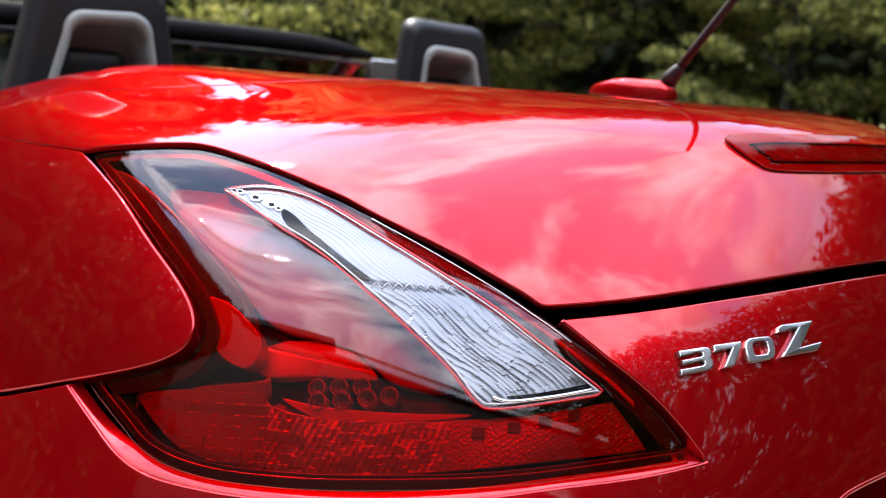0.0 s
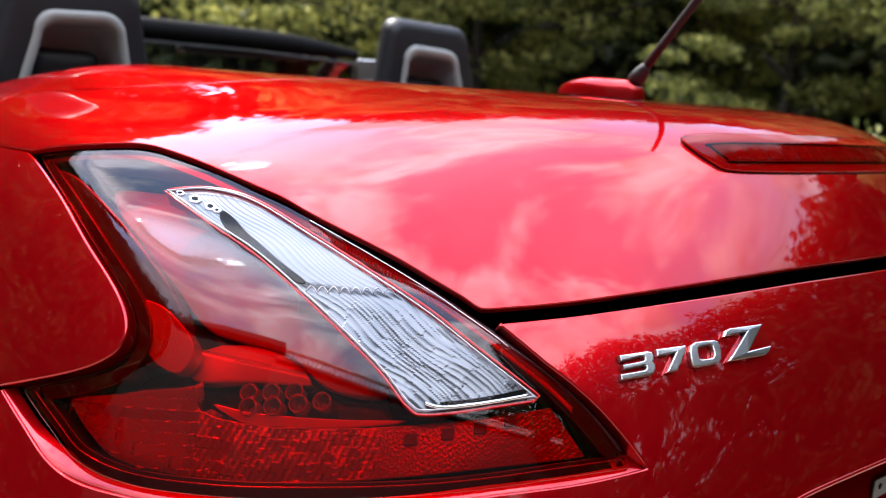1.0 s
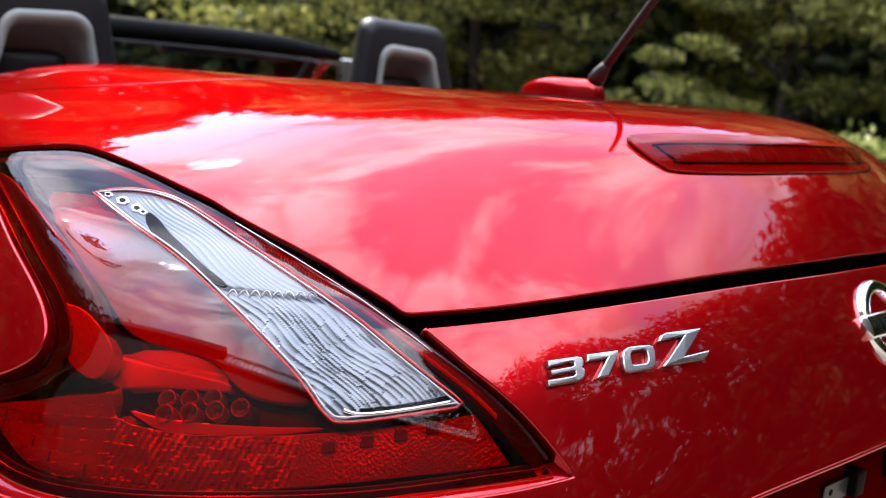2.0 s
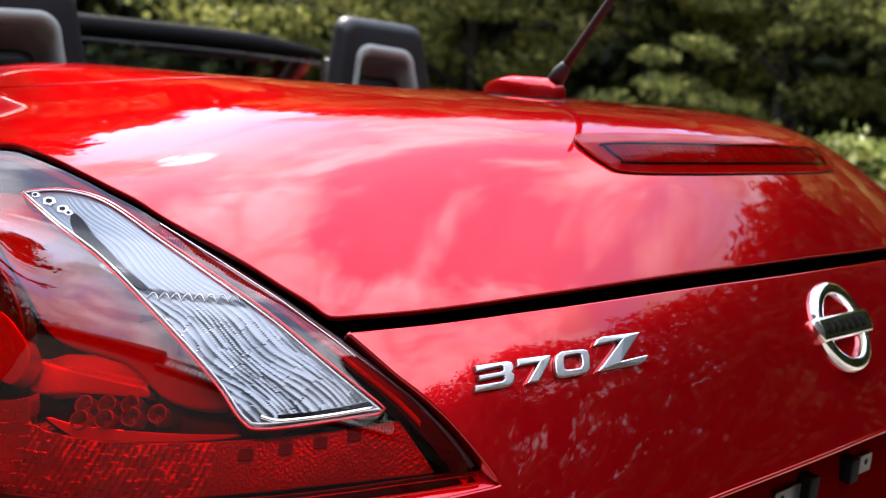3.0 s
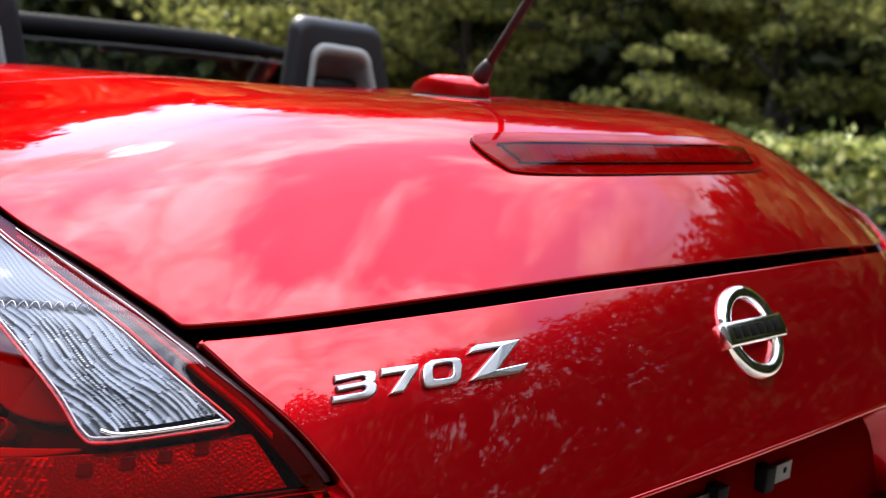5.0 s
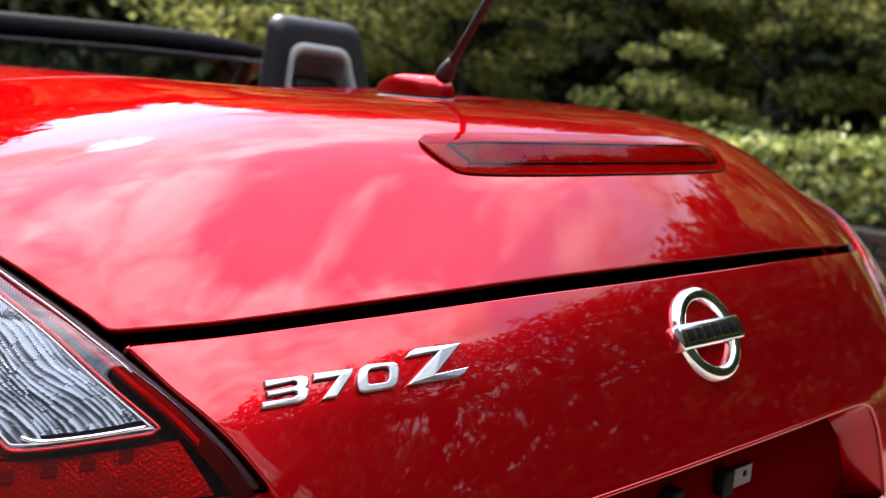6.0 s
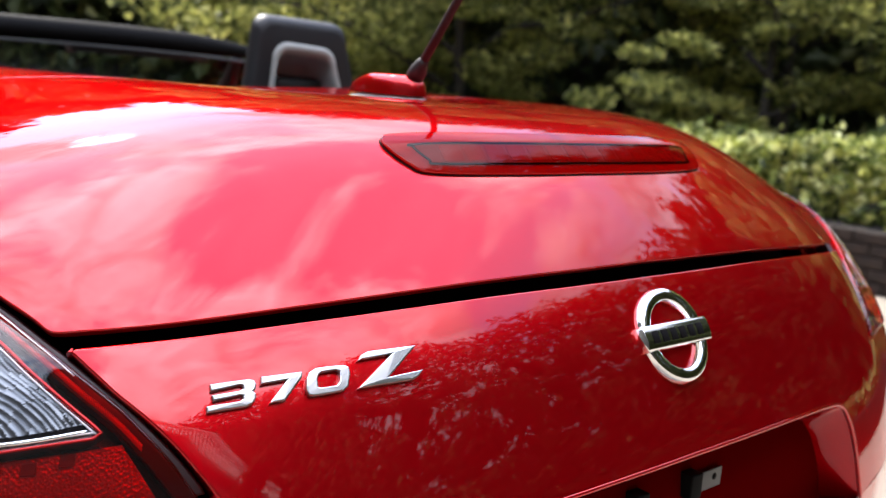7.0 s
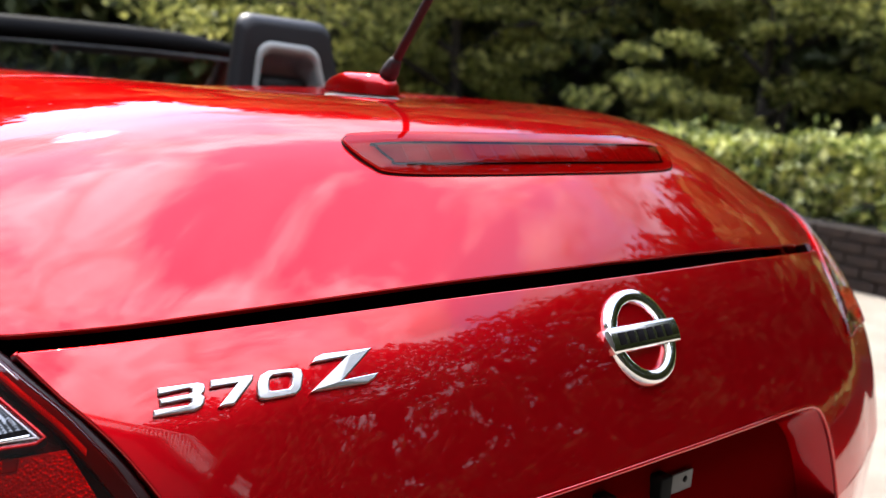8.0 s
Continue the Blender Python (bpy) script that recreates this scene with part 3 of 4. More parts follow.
def flutes(u, v):
    """Ribs along the reversing light's bowl, broken into cut facets below a step across it."""
    au = np.abs(u)
    run, along = (1.9 * au - v) * 16 + 0.6 * np.sin(5.1 * au + 6.3 * v) + 0.5 * np.sin(23 * au - 9 * v), (0.175 * au + 0.036 * v) / 0.016
    i = np.floor(run)
    f = run - i
    along = along + 9 * chance(i, 3.0)
    j = np.floor(along)
    g = along - j
    low = ease(-v, -3.88, -3.6)
    ribs = (0.0006 + 0.0004 * low) * (f - 0.5) ** 2
    cuts = low * (0.0013 * (chance(i, j) - 0.5) * (g - 0.5) + 0.0012 * (chance(j, i + 5) - 0.5) * (f - 0.5) + 0.0003 * np.sin(0.45 * run + 1.3 * np.sin(9 * au + 7 * v)))
    return ribs + cuts - 0.0012 * ease(-v, -3.93, -3.83)


def facets(u, v):
    """Relief of the lower reflector: level steps at its outer end, upright prisms, then fine cells."""
    au = np.abs(u)
    w = (v + 0.555 * au) / 0.105
    k = np.floor(w)
    steps = (0.0042 * (w - k) * (0.45 + chance(k, 2.0)) + 0.0016 * chance(np.floor(au * 13 + k), k)) * ease(au, 3.69, 3.73)
    c = (au - 0.088 * v) / 0.048
    i = np.floor(c)
    r = (v + 0.3 * au) / 0.10 + chance(i, 1.0)
    j = np.floor(r)
    prisms = (0.0034 * (chance(i, j) - 0.5) * (c - i) + 0.0022 * (chance(j, i + 3) - 0.5) * (r - j) + 0.0003 * np.sin(c * 19)) * ease(au, 3.00, 3.05) * ease(-au, -3.72, -3.68)
    cells = (0.00007 * np.sin(au * 190) * np.sin(v * 110) + 0.0007 * np.sin(au * 11 + v * 4)) * ease(-au, -3.06, -3.01)
    return steps + prisms + cells


def bulge(u, v):
    """The lens is crowned: flatter in its upper half, rolled over along its outer edge and tucked in at its inner one."""
    au = np.abs(u)
    edge = np.interp(v, (1.7, 2.1, 2.6, 2.84, 3.07, 3.36, 3.71, 4.28, 5.14, 5.7), (4.3, 4.4, 4.1, 4.0, 4.01, 4.09, 4.25, 4.50, 4.88, 4.9))
    side = 0.42 * ease(v, 3.25, 4.2) * ease(edge - au, 0.14, 0.42) - 0.38 * ease(au - edge, -0.20, -0.08) * ease(v, 2.5, 3.0)
    side -= 0.14 * ease(au - edge, -0.44, -0.20) * ease(v, 3.9, 4.6)
    back = 0.24 * ease(v, 3.3, 3.95) * ease(-v, -4.9, -4.05) * ease(edge - au, 0.20, 0.50)
    back -= 0.34 * ease(v, 4.15, 4.7) * ease(edge - au, 0.12, 0.40)
    side += 0.15 * ease(v, 4.2, 4.4) * ease(-v, -4.75, -4.45) * ease(edge - au, 0.12, 0.40)
    inner = np.interp(v, (2.27, 2.7, 2.955, 3.39, 3.755, 4.165), (2.065, 2.20, 2.30, 2.508, 2.70, 2.94))
    tuck = -0.32 * ease(inner - au, -0.16, -0.03) * ease(-v, -3.7, -3.2) * ease(v, 2.4, 2.7)
    return np.stack([side * np.sign(u), back, tuck], 1)


def led(parent, u, v, off):
    P, N = skin([u], [v], off)
    p, n = Vector(P[0]), Vector(N[0])
    q = n.to_track_quat("Z", "Y").to_matrix().to_4x4()
    bm = bmesh.new()
    prof = [(0.0, -0.001), (0.0022, -0.0015), (0.0032, -0.004), (0.0058, -0.0045), (0.0070, 0.001), (0.0076, 0.0055), (0.0084, 0.0062), (0.0090, 0.005), (0.0092, -0.008)]
    rings = [[bm.verts.new(Matrix.Translation(p) @ q @ Vector((max(0.8 * r, 1e-5) * math.cos(k * math.tau / 20), max(0.8 * r, 1e-5) * math.sin(k * math.tau / 20), h))) for k in range(20)] for r, h in prof]
    for a, b in zip(rings, rings[1:]):
        for k in range(20):
            bm.faces.new((a[k], b[k], b[(k + 1) % 20], a[(k + 1) % 20]))
    return part("led_cup", bm, LED_RED, parent)


LEDGE = rounded([(1.997, 2.212), (2.24, 2.165), (2.58, 2.09), (2.87, 1.98), (3.25, 1.82), (3.656, 1.67), (3.86, 1.605), (4.06, 1.57), (4.20, 1.637), (4.346, 1.817), (4.497, 2.01)], 6, False)


def ledge(turn):
    """The painted shelf of the bumper under and beside the lamp."""
    p = np.array(LEDGE) * (0.2, 0.075)
    t = np.gradient(p, axis=0)
    t /= np.linalg.norm(t, axis=1, keepdims=True)
    n = np.stack([-t[:, 1], t[:, 0]], 1)
    if n[len(n) // 2][1] < 0:
        n = -n
    bm = bmesh.new()
    rows = []
    for d, off in ((-0.0015, -0.0022), (0.0005, -0.0028), (0.004, -0.0055), (0.009, -0.0095), (0.013, -0.0125)):
        q = (p + n * d * (1 - 0.7 * ease(p[:, :1], 0.81, 0.88))) / (0.2, 0.075)
        q = np.array(turn([tuple(k) for k in q]))
        P, _ = skin(q[:, 0], q[:, 1], off)
        rows.append([bm.verts.new(k) for k in P])
    for a, b in zip(rows, rows[1:]):
        for k in range(len(a) - 1):
            bm.faces.new((a[k], a[k + 1], b[k + 1], b[k]))
    return part("bumper_ledge", bm, PAINT, car)


for side in (1, -1):
    turn = (lambda o: list(o)) if side == 1 else flip
    panel("rear_fender", turn(inset(FENDER, 0.0018)), PAINT, car, 0, 0.02)
    ledge(turn)
    lamp = new("tail_lamp")
    lamp.parent = car
    tagged(lamp, "boomerang tail lamp, smoked red lens with a clear reversing light")
    panel("lens", turn(LENS), RED_LENS, lamp, -0.002 if side == 1 else 0.003, 0.006, 0.002, hole=turn(inset(CLEAR, -0.0015)), step=0.05, label="glossy smoked red lens", crown=bulge)
    panel("clear_cover", turn(CLEAR), CLEAR_LENS, lamp, -0.001 if side == 1 else 0.004, 0.004, 0.001, step=0.05, label="clear plastic cover", crown=bulge)
    panel("housing", turn(LENS), HOUSING, lamp, -0.046, 0.0, step=0.12)
    panel("upper_reflector", turn(rounded([(4.46, 5.25), (4.1, 5.25), (3.86, 4.75), (3.55, 4.15), (3.30, 3.68), (3.08, 3.22), (3.02, 3.0), (3.25, 2.98), (3.45, 3.26), (3.80, 3.34), (3.99, 3.72), (4.22, 4.25), (4.40, 4.75)])), RED_DISH, lamp, -0.034, 0.01, 0.002, step=0.03, shape=lambda u, v: 0.004 * np.sin(np.abs(u) * 4 - v * 1.5) + 0.001 * np.sin(np.abs(u) * 11 + v * 5), label="red inner reflector")
    panel("edge_bezel", turn(LENS), BEZEL, lamp, -0.007, 0.02, 0.001, step=0.08, hole=turn(inset(LENS, 0.0085)))
    panel("reversing_bowl", turn(inset(CLEAR, -0.002)), FLUTED, lamp, -0.0042, 0.014, 0.001, step=0.0072 if side == 1 else 0.02, shape=lambda u, v: 0.3 * flutes(u, v), lean=flutes, label="silvered fluted reflector")
    panel("bowl_slot", turn(SLOT), DARK, lamp, -0.0030, 0.002, 0.001)
    for u, v, r in ((3.965, 4.90, 0.022), (3.882, 4.835, 0.034), (3.80, 4.745, 0.030), (3.765, 4.70, 0.018)):
        panel("bowl_facet", turn([(u + r * math.cos(a), v + 2.0 * r * math.sin(a)) for a in (0.3, 1.2, 2.0, 3.2, 4.2, 5.4)]), CHROME, lamp, -0.0030, 0.002, 0.001)
        panel("facet_core", turn([(u + 0.5 * r * math.cos(a), v + r * math.sin(a)) for a in (0.3, 1.4, 2.4, 3.4, 4.4, 5.4)]), BLACK, lamp, -0.0026, 0.002, 0.0005)
    gap = rounded([(3.32, 4.73), (3.06, 4.345), (2.82, 3.97), (2.70, 3.755), (2.592, 3.557), (2.508, 3.39), (2.384, 3.15), (2.30, 2.955), (2.20, 2.70), (2.11, 2.43)], 6, False)
    panel("lamp_flange", turn([(u - 0.006, v) for u, v in gap] + [(u - 0.034, v) for u, v in gap[::-1]]), SHROUD, lamp, -0.008, 0.012, 0.003, step=0.04)
    bead("bowl_edge", turn(inset(CLEAR, 0.001)), TRIM_WHITE, lamp, -0.0015, 0.0006, True)
    bead("bowl_border", turn(inset(CLEAR, -0.0022)), RED_BLOCK, lamp, -0.003, 0.0012, True)
    for k in range(8):
        u0 = 3.34 - 0.046 * k
        arc = [(u0 - 0.046 * t, 3.80 + 0.013 * k + 0.075 * math.sin(math.pi * t)) for t in (0, 0.2, 0.4, 0.6, 0.8, 1.0)]
        bead("scallop", turn(arc), TRIM_WHITE, lamp, -0.0038, 0.0004)
    panel("lower_reflector", turn(LOWER), RED_INNER, lamp, -0.014, 0.012, 0.001, step=0.010 if side == 1 else 0.03, shape=lambda u, v: 0.25 * facets(u, v), lean=facets, label="faceted red reflector")
    panel("side_shroud", turn(rounded([(4.03, 2.78), (4.0, 3.05), (4.07, 3.36), (4.23, 3.71), (4.48, 4.28), (4.80, 4.95), (4.64, 4.95), (4.32, 4.38), (4.08, 3.88), (3.92, 3.50), (3.84, 3.15), (3.86, 2.82)])), SHROUD, lamp, -0.012, 0.014, 0.003, step=0.05)
    panel("elbow_reflector", turn(ELBOW), RED_CUP, lamp, -0.010, 0.014, 0.001, step=0.04)
    panel("inner_block", turn(rounded([(3.87, 3.02, 1), (3.744, 3.19, 1), (3.6, 3.27, 1), (3.385, 3.212, 1), (3.327, 2.967, 1), (3.583, 2.881), (3.793, 2.761)])), RED_BLOCK, lamp, -0.030, 0.012, 0.002, step=0.02, shape=lambda u, v: 0.004 * np.sin(np.abs(u) * 5 + v * 3) - 0.010 * ease(v, 3.02, 3.12))
    panel("shelf", turn(SHELF), RED_BLOCK, lamp, -0.016, 0.02, 0.001)
    bead("lower_line", turn(inset(LENS, 0.006)[20 * 6:28 * 6]), CHROME_DARK, lamp, -0.003, 0.0005)
    ribs = bmesh.new()
    line = np.array([p for p in gap if p[1] > 2.9])
    run = np.linspace(0, len(line) - 1.001, 150)
    k = run.astype(int)
    mid = np.array(turn([tuple(p) for p in line[k] + (line[k + 1] - line[k]) * (run - k)[:, None]]))
    upper, lower = skin(mid[:, 0], mid[:, 1] - 0.066, -0.0052)[0], skin(mid[:, 0], mid[:, 1] - 0.125, -0.0052)[0]
    for a, b in zip(upper, lower):
        tube(ribs, [tuple(a), tuple(b)], 0.00055, 5)
    part("prism_strip", ribs, RED_BLOCK, lamp, "red ribbed prism strip")
    bead("edge_line", turn([(u + 0.004, v - 0.012) for u, v in gap if v > 3.4]), TRIM_WHITE, lamp, -0.0012, 0.00045)
    for u, v, off in ((3.556, 2.75, -0.028), (3.467, 2.80, -0.028), (3.377, 2.845, -0.028), (3.53, 2.60, -0.019), (3.438, 2.655, -0.019), (3.343, 2.72, -0.019), (3.262, 2.80, -0.026)):
        led(lamp, side * u, v, off)
    for u, v in ((2.905, 2.53), (2.765, 2.60), (2.64, 2.665), (2.52, 2.735)):
        panel("cell_window", turn([(u + 0.022, v + 0.045), (u - 0.022, v + 0.055), (u - 0.022, v - 0.035), (u + 0.022, v - 0.045)]), BRAKE_DARK, lamp, -0.012, 0.003, 0.0008)
    # the floor of the reversing light: a dark slot and a bright lip
    floor = [(2.80, 2.835), (2.70, 2.868), (2.58, 2.925), (2.475, 2.985)]
    panel("bowl_floor", turn([(u, v + 0.02) for u, v in floor] + [(u - 0.012, v - 0.022) for u, v in floor[::-1]]), DARK, lamp, -0.0026, 0.002, 0.0006, step=0.03)
    bead("bowl_lip", turn(rounded([(2.86, 2.83), (2.80, 2.805), (2.70, 2.838), (2.58, 2.89), (2.462, 2.948)], 5, False)), CHROME, lamp, -0.0022, 0.0016)

# ---- high brake light ----
BRAKE = mirrored(rounded([(0, 6.435, 1), (0.6, 6.44), (1.06, 6.43), (1.15, 6.36), (1.15, 6.18), (1.08, 5.90), (0.97, 5.755), (0.5, 5.705), (0, 5.70, 1)], 6, False))
BAR = mirrored(rounded([(0, 6.215, 1), (0.95, 6.22), (1.02, 6.18), (0.97, 5.95), (0.92, 5.885), (0.4, 5.868), (0, 5.868, 1)], 6, False))
brake = new("high_brake_light")
brake.parent = car
tagged(brake, "slim red high-level brake light set in the boot lid")


def wedge(u, v):
    """The lamp's face leans back towards the driver behind it, then falls off along its top."""
    return (0.0040 * np.clip((v - 5.70) / 0.56, 0, 1) - 0.0020 * ease(v, 6.28, 6.46)) * (0.25 + 0.75 * ease(-np.abs(u), -1.2, -0.85))


panel("gasket", inset(BRAKE, -0.0022), BLACK, brake, 0.0004, 0.001, 0.0004, 0.06)
panel("base", BRAKE, BRAKE_RED, brake, 0.0008, 0.007, 0.0005, 0.04, shape=wedge)
panel("led_bar", BAR, BRAKE_DARK, brake, 0.0013, 0.001, 0.0004, 0.04, shape=wedge)
for k in range(14):
    a = -0.90 + 1.80 * k / 14
    panel("led_cell", [(a + 0.012, 5.92), (a + 0.118, 5.92), (a + 0.118, 6.17), (a + 0.012, 6.17)], BRAKE_CELL, brake, 0.0018, 0.0006, 0.0003, 0.06, shape=wedge)
bead("bar_outline", BAR, BLACK, brake, 0.0016, 0.0011, True, shape=wedge)
panel("lens", BRAKE, BRAKE_LENS, brake, 0.0032, 0.008, 0.0016, 0.04, label="glossy red lens", shape=wedge, lean=lambda u, v: 0.026 * np.minimum(v, 6.24 + 0.1 * (v - 6.24)))

# ---- raised model badge ----
THREE = [(2.076, 3.304), (1.943, 3.337), (1.924, 3.324), (1.917, 3.287), (1.920, 3.243), (1.928, 3.225), (1.918, 3.198), (1.920, 3.150), (1.931, 3.113), (1.951, 3.092), (2.084, 3.056), (2.085, 3.113), (1.973, 3.144), (1.963, 3.162), (1.963, 3.186), (1.972, 3.192), (2.064, 3.157), (2.069, 3.206), (1.974, 3.237), (1.963, 3.250), (1.963, 3.275), (1.973, 3.286), (2.073, 3.240)]
SEVEN = [(1.902, 3.351), (1.754, 3.376), (1.756, 3.325), (1.819, 3.120), (1.874, 3.107), (1.811, 3.304), (1.902, 3.280)]
ZERO = [(1.744, 3.235), (1.741, 3.306), (1.730, 3.367), (1.702, 3.403), (1.652, 3.409), (1.601, 3.409), (1.584, 3.388), (1.579, 3.328), (1.586, 3.250), (1.591, 3.199), (1.608, 3.162), (1.658, 3.148), (1.716, 3.137), (1.737, 3.152), (1.743, 3.189)]
ZERO_IN = [(1.701, 3.256), (1.700, 3.303), (1.696, 3.333), (1.685, 3.352), (1.659, 3.357), (1.631, 3.361), (1.621, 3.349), (1.620, 3.316), (1.621, 3.280), (1.624, 3.249), (1.635, 3.220), (1.662, 3.216), (1.690, 3.213), (1.700, 3.220), (1.701, 3.236)]
ZED = [(1.547, 3.440), (1.530, 3.497), (1.503, 3.525), (1.309, 3.541), (1.433, 3.252), (1.297, 3.285), (1.318, 3.224), (1.344, 3.193), (1.556, 3.168), (1.416, 3.470)]


def raised(name, faces_uv, mat, parent, off, height, bevel, label=""):
    """A raised character: top faces given on the skin, with bevelled edges and side walls."""
    bm = bmesh.new()
    pts = sorted({p for f in faces_uv for p in f})
    P, N = skin([p[0] for p in pts], [p[1] for p in pts], off)
    n = Vector(N.mean(0)).normalized()
    at = {p: bm.verts.new(c) for p, c in zip(pts, P)}
    fs = [bm.faces.new([at[p] for p in f]) for f in faces_uv]
    bmesh.ops.recalc_face_normals(bm, faces=fs)
    if fs[0].normal.dot(n) < 0:
        bmesh.ops.reverse_faces(bm, faces=fs)
    r = bmesh.ops.extrude_face_region(bm, geom=fs)
    moved = [g for g in r["geom"] if isinstance(g, bmesh.types.BMVert)]
    bmesh.ops.translate(bm, verts=moved, vec=n * height)
    top = set(moved)
    edges = [e for e in bm.edges if e.verts[0] in top and e.verts[1] in top and any(not all(v in top for v in f.verts) for f in e.link_faces)]
    bmesh.ops.bevel(bm, geom=edges, offset=bevel, segments=2, profile=0.5, affect="EDGES", clamp_overlap=True)
    bmesh.ops.triangulate(bm, faces=[f for f in bm.faces if len(f.verts) > 4])
    return part(name, bm, mat, parent, label, smooth=False)


badge = new("model_badge")
badge.parent = car
tagged(badge, "raised satin silver model badge")
ring = [tuple(ZERO[k] if j == 0 else ZERO_IN[k] for k, j in ((i, 0), ((i + 1) % 15, 0), ((i + 1) % 15, 1), (i, 1))) for i in range(15)]
for name, faces in (("figure_three", [tuple(THREE)]), ("figure_seven", [tuple(SEVEN)]), ("figure_zero", ring), ("letter_z", [tuple(ZED)])):
    raised(name, faces, SATIN, badge, 0.0005, 0.0042, 0.0011)

# ---- round emblem ----
emblem = new("emblem")
emblem.parent = car
tagged(emblem, "chrome ring emblem crossed by a wide bar")
EP, EN = skin([0.0], [3.24], 0.0)
EN[0][0] = 0
n = Vector(EN[0]).normalized()
side_v = Vector((1, 0, 0))
up_v = n.cross(side_v)
EM = Matrix((side_v, up_v, n)).transposed().to_4x4()
EM.translation = Vector(EP[0])
bm = bmesh.new()
prof = [(0.0330, -0.002), (0.0335, 0.0038), (0.0350, 0.0052), (0.0405, 0.0060), (0.0452, 0.0050), (0.0468, 0.0030), (0.0475, -0.004)]
rings = [[bm.verts.new(EM @ Vector((r * math.cos(k * math.tau / 64), r * math.sin(k * math.tau / 64), h))) for k in range(64)] for r, h in prof]
for a, b in zip(rings, rings[1:]):
    for k in range(64):
        bm.faces.new((a[k], b[k], b[(k + 1) % 64], a[(k + 1) % 64]))
part("ring", bm, CHROME, emblem)
bm = bmesh.new()
sect = [(-0.0125, -0.002), (-0.0125, 0.0045), (-0.0118, 0.0058)] + [(0.0115 * k / 5, 0.0082 - 0.0015 * (k / 5) ** 2) for k in range(-5, 6)] + [(0.0118, 0.0058), (0.0125, 0.0045), (0.0125, -0.002)]
ends = [[bm.verts.new(EM @ Vector((x, y * q, z))) for y, z in sect] for x, q in ((-0.0490, 0.94), (-0.0475, 1.0), (0.0490, 1.0), (0.0505, 0.94))]
for p, q in zip(ends, ends[1:]):
    for k in range(len(sect) - 1):
        bm.faces.new((p[k], p[k + 1], q[k + 1], q[k]))
bm.faces.new(ends[0])
bm.faces.new(ends[-1][::-1])
bmesh.ops.recalc_face_normals(bm, faces=bm.faces)
part("bar", bm, CHROME_SOFT, emblem)
for k in range(6):
    bm = bmesh.new()
    x = -0.0345 + 0.0138 * k
    box(bm, (x - 0.0045, -0.0058, 0.0068), (x + 0.0045, 0.0058, 0.0088), 0.0003, 1)
    bm.transform(EM)
    part("dark_mark", bm, DARK, emblem, "plain black block on the bar")

# ---- plate recess ----
EDGE = PLATE + [(-u, v) for u, v in PLATE[::-1][1:]]
recess = new("plate_recess")
recess.parent = car
tagged(recess, "red painted number plate recess, empty, with two black fixing blocks")
bm = bmesh.new()
rows = []
for f, off in ((0.0, -0.0015), (0.05, -0.004), (0.2, -0.010), (0.5, -0.022), (0.85, -0.037), (1.0, -0.042)):
    uv = [(u * (1 - 0.075 * f), v - 0.24 * f * float(ease(np.array(v), 0.6, 1.6))) for u, v in EDGE]
    P, _ = skin([p[0] for p in uv], [p[1] for p in uv], off)
    rows.append([bm.verts.new(p) for p in P])
for a, b in zip(rows, rows[1:]):
    for k in range(len(a) - 1):
        bm.faces.new((a[k], a[k + 1], b[k + 1], b[k]))
part("flange", bm, PAINT, recess)
bead("lip", EDGE, PAINT, recess, -0.0012, 0.0026)
# back of the recess painted darker than the body to stand for its shade
panel("back_panel", mirrored([(0, 1.72), (1.25, 1.66), (1.56, 0.02), (0, 0.02)]), PAINT_RECESS_SHADE, recess, -0.041, 0, step=0.1)
for sx in (1, -1):
    bm = box(bmesh.new(), (sx * 0.0435 - 0.0095, -0.046, 0.686), (sx * 0.0435 + 0.0095, -0.024, 0.713), 0.002)
    part("fixing_block", bm, BLACK, recess)
    bm = box(bmesh.new(), (sx * 0.0765 - 0.0245, -0.0365, 0.685), (sx * 0.0765 + 0.0245, -0.0345, 0.706), 0.0006)
    clip = part("clip", bm, DARK_TRIM, recess, "bare metal clip")
    part("hole", tube(bmesh.new(), [(sx * 0.088, -0.0369, 0.6972), (sx * 0.088, -0.0360, 0.6972)], 0.0036, 12), BLACK, clip)

# ---- aerial ----
aerial = new("aerial")
aerial.parent = car
tagged(aerial, "stubby aerial on a red teardrop foot")


def teardrop(r_side, z0, z1, y0, y1, grow=1.0):
    bm = bmesh.new()
    rings = []
    for k in range(9):
        t = k / 8
        h = z0 + (z1 - z0) * math.sin(t * math.pi / 2)
        s = math.cos(t * math.pi / 2) ** 0.55 if t < 1 else 0.0
        ring = []
        for j in range(36):
            a = j * math.tau / 36
            y = math.sin(a)
            w = r_side * (1 - 0.45 * max(y, 0) ** 1.5)
            ring.append(bm.verts.new((math.copysign(abs(math.cos(a)) ** 0.8, math.cos(a)) * w * (0.25 + 0.75 * s) * grow, (y0 + y1) / 2 + y * (y1 - y0) / 2 * (0.55 + 0.45 * s) * grow, z0 + (h - z0) * (1 - 0.4 * max(y, 0) ** 1.5))))
        rings.append(ring)
    for a, b in zip(rings, rings[1:]):
        for j in range(36):
            bm.faces.new((a[j], a[(j + 1) % 36], b[(j + 1) % 36], b[j]))
    bm.faces.new(rings[-1])
    return bm


